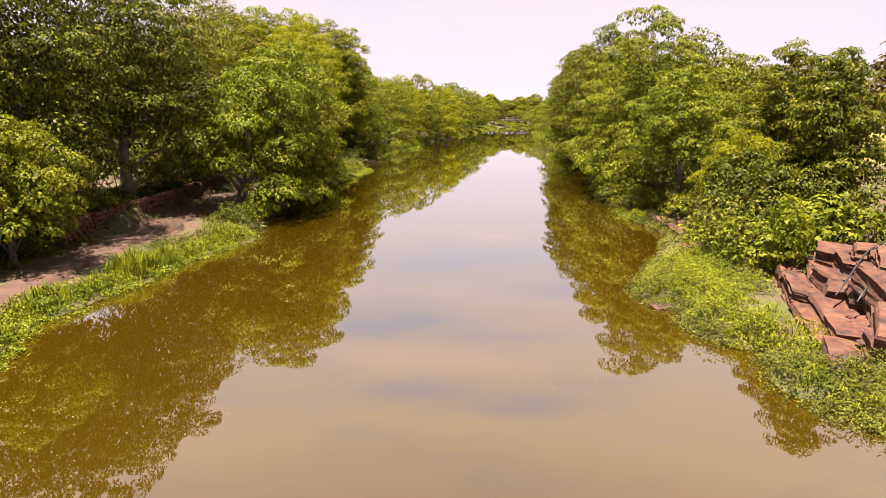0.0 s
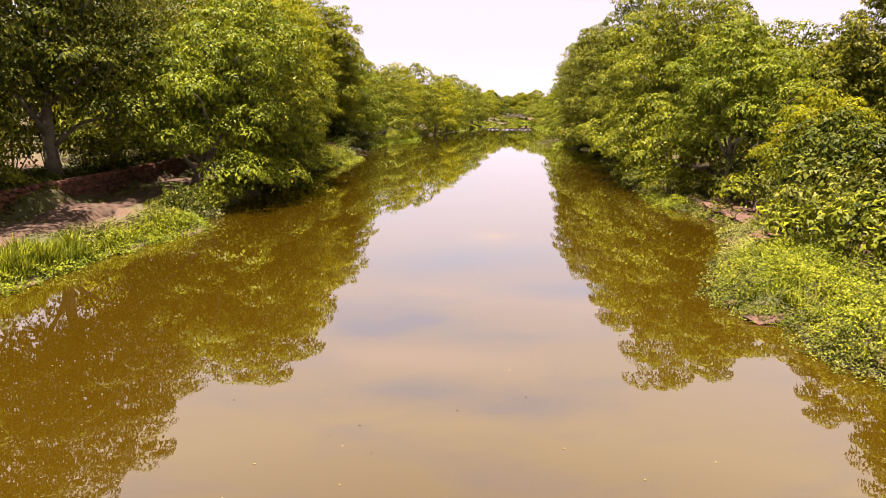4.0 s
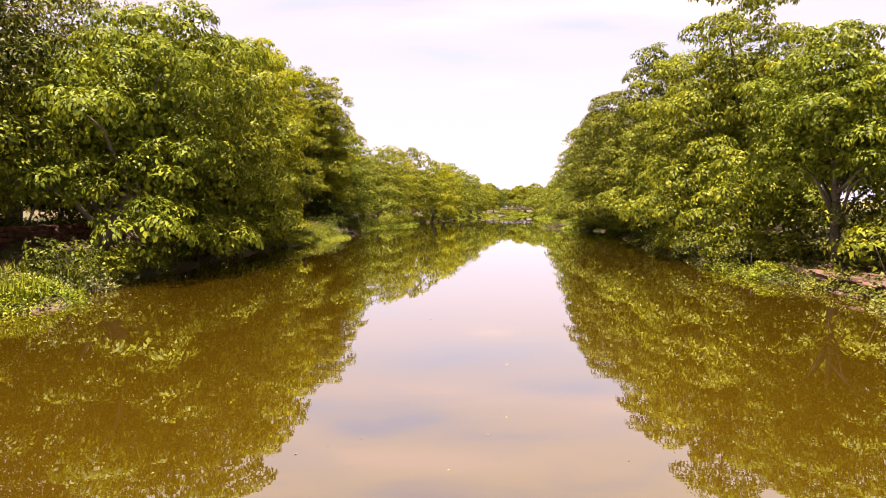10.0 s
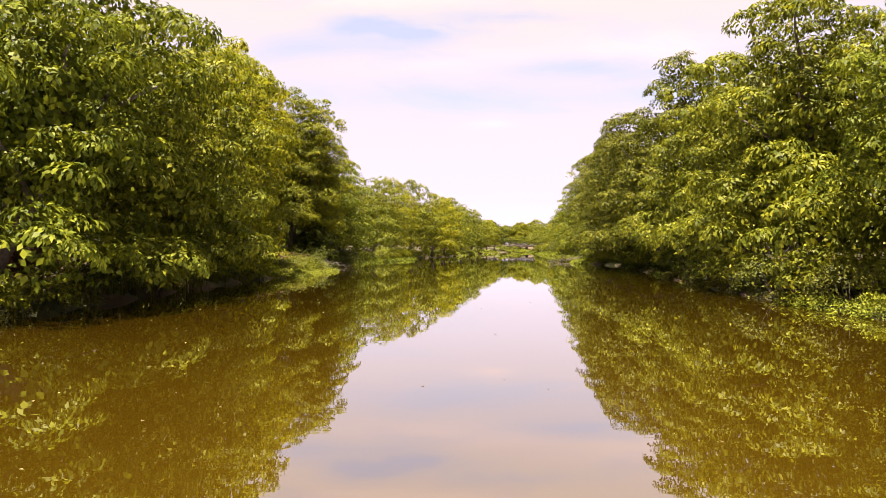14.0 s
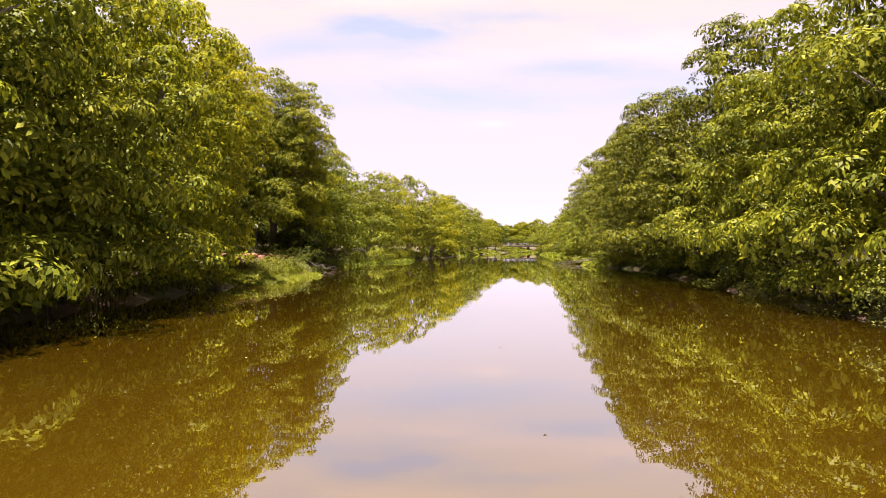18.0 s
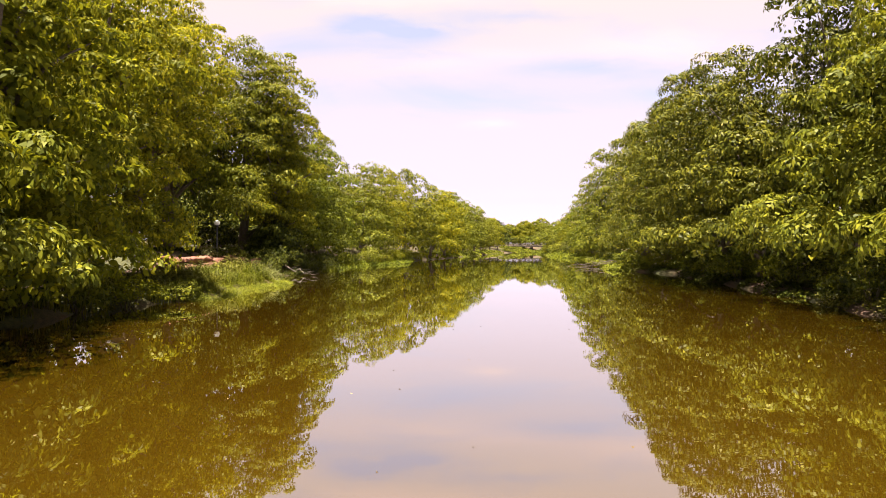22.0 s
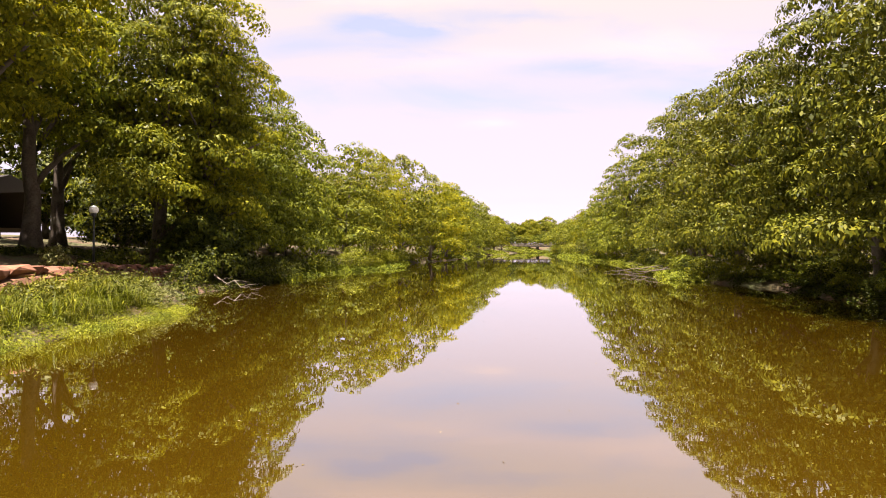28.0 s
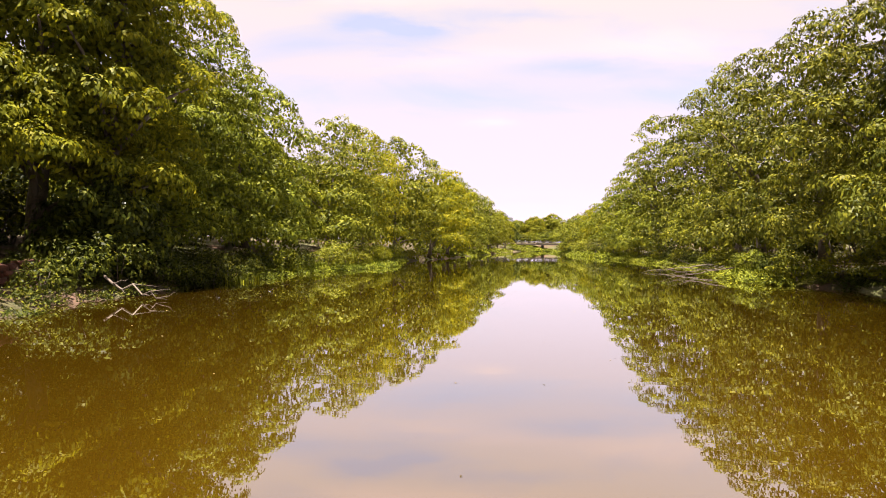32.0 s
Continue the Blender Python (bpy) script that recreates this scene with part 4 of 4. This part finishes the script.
herbs([(x, 274 + (x - 18) * 0.1 + 9 * ((x * 3.3) % 1), 1.8, 0.5 + 0.5 * ((x * 1.7) % 1)) for x in np.arange(24, 44, 0.45)], 0.34, GRASS, 40, "bright grass before the far bridge", 9)
herbs(along(-1, 150, 246, 1.1, 0.2, 5.0, 1.0, 1.8, 0.3, 0.7, 41), 0.3, GRASS, 41, "bright green growth along the far bank", 8)
herbs(along(1, 150, 240, 1.1, -0.4, 2.5, 1.0, 1.8, 0.3, 0.8, 42), 0.3, GRASS, 42, "bright green growth along the far bank", 8)

# ---- path, walls and rocks ----
def build_path():
    ys = np.arange(4, 88, 0.4)
    u = np.linspace(-1, 1, 9)
    half = 1.18 + 0.12 * np.sin(ys * 1.1) + 0.07 * np.sin(ys * 3.3)
    X = path_x(ys)[:, None] + half[:, None] * u[None]
    Y = np.repeat(ys[:, None], 9, 1)
    Z = height_at(X, Y)
    Z = Z.mean(1, keepdims=True) * 0.9 + Z * 0.1 + 0.07 - 0.5 * np.abs(u)[None] ** 8
    v = np.stack([X, Y, Z], -1).reshape(-1, 3)
    n = len(ys)
    i, j = np.meshgrid(np.arange(n - 1), np.arange(8), indexing="ij")
    q = np.stack([i * 9 + j, i * 9 + j + 1, (i + 1) * 9 + j + 1, (i + 1) * 9 + j], -1).reshape(-1, 4)
    tagged(new("path", mesh_of("path", v, q, PATH_DIRT, True)), "packed reddish earth footpath along the river", "path", kind="structure")


build_path()


def rock_mesh(seed, size, mat, points=13, name="rock", square=1.0):
    r = np.random.default_rng(seed)
    bm = bmesh.new()
    b = ball(r, points)
    b = np.sign(b) * np.abs(b) ** square
    for p in b * np.array(size) * 0.5 * r.uniform(0.8, 1.1, (points, 1)):
        bm.verts.new(p)
    out = bmesh.ops.convex_hull(bm, input=bm.verts)
    bmesh.ops.delete(bm, geom=[g for g in out["geom_interior"] if isinstance(g, bmesh.types.BMVert)], context="VERTS")
    bmesh.ops.bevel(bm, geom=bm.edges[:], offset=min(size) * 0.03, segments=1, affect="EDGES")
    return bm_mesh(bm, name, mat)


def stone_wall(name, y0, y1, dx, high, foot, label):
    r = np.random.default_rng(int(y0))
    kinds = [rock_mesh(600 + k, (0.34, 0.44, 0.215), RED_STONE, 26, "stone", 0.4) for k in range(8)]
    x0 = float(path_x(y0) + dx)
    base = thing(name, pose(x0, y0, 0), label, "wall")
    base["kind"] = "structure"
    def foot_z(y):
        return min(foot, ground_z(path_x(y) + dx, y))

    rows = int(round(high / 0.2))
    ys = np.arange(y0, y1, 0.4)
    core_v, n = [], len(ys)
    for y in ys:
        x, z = float(path_x(y) + dx), foot_z(y)
        for ox, oz in ((-0.05, -0.3), (0.05, -0.3), (0.05, high - 0.16), (-0.05, high - 0.16)):
            core_v.append((x + ox - x0, y - y0, z + oz))
    i, j = np.meshgrid(np.arange(n - 1), np.arange(4), indexing="ij")
    q = np.stack([i * 4 + j, i * 4 + (j + 1) % 4, (i + 1) * 4 + (j + 1) % 4, (i + 1) * 4 + j], -1).reshape(-1, 4)
    part("mortar", mesh_of("mortar", core_v, q, MUD), base)
    for row in range(rows):
        for y in ys:
            yy = y + 0.2 * (row % 2) + r.uniform(-0.05, 0.05)
            x = float(path_x(yy) + dx)
            s = part("stone", kinds[int(r.integers(0, 8))], base)
            s.matrix_local = pose(x - x0 + r.uniform(-0.03, 0.04), yy - y0, foot_z(yy) + 0.08 + row * 0.2 + r.uniform(-0.02, 0.02), r.uniform(-11, 11), r.uniform(-11, 11), r.choice([0, 180]) + r.uniform(-14, 14)) @ Matrix.Diagonal((1, r.uniform(0.65, 1.15), r.uniform(0.7, 1.1), 1))


stone_wall("wall_1", 25.5, 46.5, -1.5, 0.95, 0.8, "low retaining wall of rough red laterite stones")
stone_wall("wall_2", 70.8, 78.0, 0.4, 0.85, 1.1, "low wall of rough red laterite stones above the bank")
stone_wall("wall_3", 82.6, 85.4, 0.4, 0.85, 1.1, "short stretch of low red laterite wall in the shade")


def outcrop():
    r = np.random.default_rng(91)
    kinds = [rock_mesh(700 + k, (1.25 * r.uniform(0.7, 1.2), 0.62 * r.uniform(0.8, 1.2), 0.21 * r.uniform(0.7, 1.4)), ROCK, 15, square=0.7) for k in range(9)]
    def ledge(seed, size, mat=BEDROCK):
        """One block of the outcrop: beds that stand out unevenly, with broken edges and a worn skin."""
        q = np.random.default_rng(seed)
        bm = bmesh.new()
        bmesh.ops.create_cube(bm, size=1)
        bmesh.ops.subdivide_edges(bm, edges=bm.edges[:], cuts=6, use_grid_fill=True)
        bed = q.uniform(-0.5, 0.5, 8)
        skew = q.uniform(-0.22, 0.22, 4)
        for v in bm.verts:
            x, y, z = v.co
            k = int(round((z + 0.5) * 7))
            n1 = noise.noise(Vector((x * 1.3 + seed * 3.1, y * 1.3, z)))
            n2 = noise.noise(Vector((x * 4.0, y * 4.0 + seed, z * 4.0)))
            n3 = noise.noise(Vector((x * 9.0 + seed, y * 9.0, z * 9.0)))
            edge = max(0.0, abs(y) + abs(x) - 0.72)
            v.co.x = x * (1 + skew[0] * y) * size[0] + 0.11 * bed[k] + 0.06 * n1 + 0.03 * n2 + 0.02 * n3
            v.co.y = y * (1 + skew[1] * x - 0.25 * edge) * size[1] + 0.06 * bed[7 - k] + 0.04 * n2 + 0.02 * n3
            v.co.z = (z * (1 - 0.35 * edge)) * size[2] + 0.05 * n1 + 0.03 * n2 + 0.015 * n3 + skew[2] * 0.5 * x
        return bm_mesh(bm, "rock", mat)

    count = 0
    for layer in range(5):
        y = 13.1 + 0.4 * (layer % 2)
        while y < 20.6:
            wide = r.uniform(0.7, 2.1)
            thick = r.uniform(0.42, 0.68)
            deep = r.uniform(1.5, 2.4)
            x = 9.2 + 0.16 * (y - 13.2) + 0.62 * layer + r.uniform(-0.3, 0.3) + deep / 2
            if abs(y + wide / 2 - 16.8) < 3.8 - 0.2 * layer:
                ob = new("rock", ledge(700 + count, (deep, wide, thick)))
                ob.matrix_world = pose(x, y + wide / 2, 0.18 + 0.4 * layer + r.uniform(-0.08, 0.08), 9 + r.uniform(-5, 5), 8 + r.uniform(-5, 5), -20 + r.uniform(-11, 11))
                tagged(ob, "orange-red bedrock ledge of the layered bank outcrop", "rock", "rocks of the outcrop")
                count += 1
            y += wide * 0.86
    for i in range(46):  # broken pieces on the beds
        x, y = r.uniform(9.4, 13.2), r.uniform(13.6, 20.0)
        s = r.uniform(0.18, 0.5)
        ob = new("rock", kinds[int(r.integers(0, 9))])
        ob.matrix_world = pose(x, y, 0.3 + 0.65 * max(0.0, x - 9.3 - 0.16 * (y - 13.2)) + r.uniform(-0.05, 0.08), r.uniform(-12, 12), 12 + r.uniform(-12, 12), r.uniform(0, 180)) @ Matrix.Diagonal((s, s, s * 1.2, 1))
        tagged(ob, "angular red-brown sandstone piece lying on the outcrop", "rock", "rocks of the outcrop")
    for x, y, s, a in ((7.1, 19.6, 1.25, 20), (7.6, 18.6, 0.8, 70), (6.9, 20.6, 0.6, 0), (8.6, 15.6, 0.5, 40), (8.2, 16.6, 0.45, 10)):
        ob = new("rock", kinds[int(s * 4) % 9])
        ob.matrix_world = pose(x, y, 0.06, 4, -5, a) @ Matrix.Diagonal((s, s, s * 0.8, 1))
        tagged(ob, "flat worn sandstone rock lying in the shallow water", "rock", "rocks at the water's edge")
    for i in range(30):
        y = r.uniform(26.5, 37.0)
        x = shore(y, RIGHT) + r.uniform(0.5, 1.9)
        s = r.uniform(0.6, 1.15)
        ob = new("rock", kinds[int(r.integers(0, 9))])
        ob.matrix_world = pose(x, y, ground_z(x, y) + 0.08, r.uniform(-8, 8), -8, 90 + r.uniform(-25, 25)) @ Matrix.Diagonal((s, s, s, 1))
        tagged(ob, "red-brown ledge rock under the bank trees", "rock", "ledge rocks")
    for k in range(7):
        y = 30.4 + 0.98 * k
        ob = new("rock", ledge(900 + k, (1.3, 1.15, 0.6), ROCK))
        ob.matrix_world = pose(float(shore(y, RIGHT)) + 1.1, y, 0.02 + 0.05 * (k % 3), 3, 3 + r.uniform(-3, 3), r.uniform(-12, 12))
        tagged(ob, "dark red undercut rock ledge at the water's edge", "rock", "ledge rocks")
    for i in range(40):
        y = r.uniform(112, 215)
        x = shore(y, LEFT) - r.uniform(-0.2, 2.5)
        s = r.uniform(0.5, 1.5)
        ob = new("rock", kinds[int(r.integers(0, 9))])
        ob.matrix_world = pose(x, y, ground_z(x, y) + 0.1, r.uniform(-8, 8), r.uniform(-8, 8), r.uniform(0, 180)) @ Matrix.Diagonal((s, s, s, 1))
        tagged(ob, "reddish rock on the bare far bank", "rock", "far bank rocks")
    slabs = [rock_mesh(760 + k, (1.2, 0.9, 0.3), SLAB, 18, "slab", 0.5) for k in range(5)]
    for i in range(36):
        layer = i // 12
        y, x = 62.6 + (i % 12) * 0.58 + 0.25 * layer, r.uniform(-11.9, -11.3) - 0.12 * layer
        s = r.uniform(0.75, 1.1)
        ob = new("slab", slabs[int(r.integers(0, 5))])
        ob.matrix_world = pose(x, y, ground_z(x, y) + 0.12 + 0.27 * layer, r.uniform(-4, 4), r.uniform(-4, 4), 90 + r.uniform(-20, 20)) @ Matrix.Diagonal((s, s, 1, 1))
        tagged(ob, "sunlit orange-red stone slab stacked beside the path", "rock", "slabs by the path")


outcrop()
for k, dz in enumerate((0.0, -0.42)):
    y = np.linspace(16.6, 20.2, 12) - k * 0.9
    x = np.linspace(10.6, 14.6, 12)
    hose = tube("water_hose", np.stack([x, y, np.clip(0.62 + 0.65 * (x - 9.15 - 0.16 * (y - 13.2)), 0.6, 2.12) + 0.04 * np.sin(x * 2)], 1), np.full(12, 0.026), BLACK_RUBBER, 8)
    tagged(new("water_hose", hose), "black plastic water hose lying over the rocks", "hose", "hoses over the rocks")


# ---- built things ----
def garden_lamp(x, y, high):
    z = ground_z(x, y)
    ob = thing("garden_lamp", pose(x, y, z), "black garden lamp post with a white opal globe", "lamp", "garden lamps")
    high -= z
    part("base", tube("base", [(0, 0, -0.05), (0, 0, 0.12), (0, 0, 0.2)], [0.13, 0.12, 0.06], BLACK_METAL, 12), ob)
    part("post", tube("post", [(0, 0, 0.15), (0, 0, high - 0.28)], [0.045, 0.035], BLACK_METAL, 10), ob)
    part("collar", tube("collar", [(0, 0, high - 0.3), (0, 0, high - 0.22), (0, 0, high - 0.14)], [0.05, 0.09, 0.1], BLACK_METAL, 12), ob)
    a = np.linspace(0, np.pi, 11)
    part("globe", tube("globe", np.stack([0 * a, 0 * a, high + 0.17 * -np.cos(a)], 1), 0.17 * np.sin(a) + 0.004, OPAL, 16), ob, "white opal globe")


garden_lamp(-13.5, 74.4, 3.4)
garden_lamp(-12.0, 99.0, 3.7)
garden_lamp(-13.6, 86.5, 3.3)


def cabin(x, y):
    z = ground_z(x, y)
    ob = thing("cabin", pose(x, y, z, 0, 0, -12), "dark timber park cabin with a railed porch", "cabin")
    part("floor", box("floor", (6, 5, 0.25), (0, 0, 0.5), DARK_WOOD), ob)
    for px in (-2.7, 0, 2.7):
        for py in (-2.2, 2.2):
            part("pier", box("pier", (0.35, 0.35, 0.8), (px, py, 0.1), CONCRETE), ob)
    part("wall", box("wall", (5.6, 0.14, 2.5), (0, 2.0, 1.87), DARK_WOOD), ob)
    part("wall", box("wall", (0.14, 3.0, 2.5), (-2.7, 0.6, 1.87), DARK_WOOD), ob)
    part("wall", box("wall", (3.6, 0.14, 2.5), (-0.9, -0.9, 1.87), DARK_WOOD), ob)
    part("panel", box("panel", (1.2, 0.05, 1.6), (-1.6, -1.0, 1.7), PALE_PANEL), ob)
    part("panel", box("panel", (1.2, 0.05, 1.6), (-0.1, -1.0, 1.7), PALE_PANEL), ob)
    for px in (-2.8, 0.4, 2.8):
        part("post", box("post", (0.14, 0.14, 2.6), (px, -2.3, 1.9), DARK_WOOD), ob)
    rail = part("railing", box("railing", (5.6, 0.08, 0.08), (0, -2.3, 1.55), DARK_WOOD), ob)
    bal = box("baluster", (0.05, 0.04, 0.85), (0, 0, 0), PALE_PANEL, 0)
    for px in np.arange(-2.6, 2.7, 0.2):
        part("baluster", bal, rail).location = (px, -2.3, 1.1)
    bm = bmesh.new()
    vs = [bm.verts.new(p) for p in ((-3.4, -3.0, 3.1), (3.4, -3.0, 3.1), (3.4, 0, 4.1), (-3.4, 0, 4.1), (-3.4, 3.0, 3.1), (3.4, 3.0, 3.1))]
    bm.faces.new((vs[0], vs[1], vs[2], vs[3]))
    bm.faces.new((vs[3], vs[2], vs[5], vs[4]))
    bmesh.ops.solidify(bm, geom=bm.faces[:], thickness=0.08)
    part("roof", bm_mesh(bm, "roof", SHEET_ROOF), ob, "dull grey sheet roof")


cabin(-31.4, 92.0)


def bridge(y):
    ob = thing("bridge", pose(32, y, 0, 0, 0, -4), "low concrete road bridge with a plain railing", "bridge")
    part("deck", box("deck", (44, 4.5, 0.45), (0, 0, 2.45), DARK_CONCRETE, 0.03), ob)
    for px in (-12, -4, 4, 12):
        part("pier", box("pier", (0.8, 3.6, 3.6), (px, 0, 0.4), DARK_CONCRETE, 0.05), ob)
    for py in (-2.1, 2.1):
        rail = part("railing", box("railing", (44, 0.1, 0.1), (0, py, 3.45), DARK_CONCRETE), ob)
        part("rail", box("rail", (44, 0.07, 0.08), (0, py, 3.05), DARK_CONCRETE), rail)
        me = box("post", (0.14, 0.12, 0.9), (0, 0, 0), DARK_CONCRETE)
        for px in np.arange(-19, 19.1, 2):
            part("post", me, rail).location = (px, py, 3.05)


bridge(286)


def hut(x, y, w, d, h, mat, label):
    z = ground_z(x, y)
    ob = thing("building", pose(x, y, z, 0, 0, 20), label, "building", "buildings behind the meadow")
    part("wall", box("wall", (w, d, h), (0, 0, h / 2), mat, 0.02), ob)
    bm = bmesh.new()
    vs = [bm.verts.new(p) for p in ((-w / 2 - 0.5, -d / 2 - 0.6, h), (w / 2 + 0.5, -d / 2 - 0.6, h), (w / 2 + 0.5, 0, h + 1.2), (-w / 2 - 0.5, 0, h + 1.2), (-w / 2 - 0.5, d / 2 + 0.6, h), (w / 2 + 0.5, d / 2 + 0.6, h))]
    bm.faces.new((vs[0], vs[1], vs[2], vs[3]))
    bm.faces.new((vs[3], vs[2], vs[5], vs[4]))
    bmesh.ops.solidify(bm, geom=bm.faces[:], thickness=0.12)
    part("roof", bm_mesh(bm, "roof", SHEET_ROOF), ob, "dull grey sheet roof")
    for px in (-w * 0.3, w * 0.05, w * 0.32):
        win = part("window", box("window", (1.1, 0.08, 1.2), (px, -d / 2 - 0.03, h * 0.55), BLACK_METAL), ob)
        part("sill", box("sill", (1.3, 0.2, 0.08), (px, -d / 2 - 0.08, h * 0.55 - 0.66), CONCRETE), win)


hut(66, 92, 12, 6, 3.0, WHITE_WALL, "low white building behind the meadow trees")
hut(80, 90, 9, 6, 3.0, OCHRE_WALL, "low ochre building behind the meadow trees")


def dead_branch(x, y, length, turn, seed, label, fork=6):
    r = np.random.default_rng(seed)
    ob = thing("fallen_branch", pose(x, y, 0.05, 0, 0, turn), label, "branch", "fallen branches")
    s = np.linspace(0, 1, 8)[:, None]
    main = np.array([length, 0, 0.0]) * s + np.array([0, 0, 1.0]) * 0.5 * (1 - s) + r.normal(size=(8, 3)) * 0.08
    part("stem", tube("stem", main, 0.04 * (1.15 - s[:, 0]), BARK, 6), ob)
    for i in range(fork):
        a = main[1 + i % 6]
        e = a + np.array([r.uniform(0.5, 1.4), r.uniform(-1, 1), r.uniform(-0.2, 0.6)]) * length * 0.3
        t = np.linspace(0, 1, 5)[:, None]
        p = a + (e - a) * t + r.normal(size=(5, 3)) * 0.05 * t
        part("twig", tube("twig", p, 0.016 * (1.1 - t[:, 0]), BARK, 5), ob)


dead_branch(17.0, 96.5, 4.2, 195, 1, "bare grey fallen branch dipping into the water")
dead_branch(19.0, 104.0, 5.0, 190, 2, "bare tangled branch lying over the water's edge")
dead_branch(18.2, 100.0, 3.4, 170, 3, "bare tangled branch lying over the water's edge")
dead_branch(-10.4, 79.0, 2.4, -20, 4, "bare pale branch lying in the shaded water")
dead_branch(-5.2, 112.0, 4.0, 100, 6, "bare leaning branch on the far bank")


def floating():
    r = np.random.default_rng(17)
    n = 1100
    y = 12 + 90 * r.uniform(0, 1, n) ** 1.3
    u = r.beta(0.6, 1.9, n)
    x = shore(y, LEFT) + 0.3 + u * (shore(y, RIGHT) - shore(y, LEFT) - 0.6)
    at = np.stack([x, y, np.full(n, 0.006)], 1)
    a = r.uniform(0, 2 * np.pi, n)
    way = np.stack([np.cos(a), np.sin(a), np.full(n, 0.05)], 1)
    L = r.uniform(0.02, 0.06, n)
    v, f = leaves(at, way, np.stack([-np.sin(a), np.cos(a), 0 * a], 1), L, L * 0.7)
    tagged(new("floating_leaves", mesh_of("floating_leaves", v, f, LITTER)), "small dry leaves and flecks floating on the water", "leaves", kind="stuff")


floating()
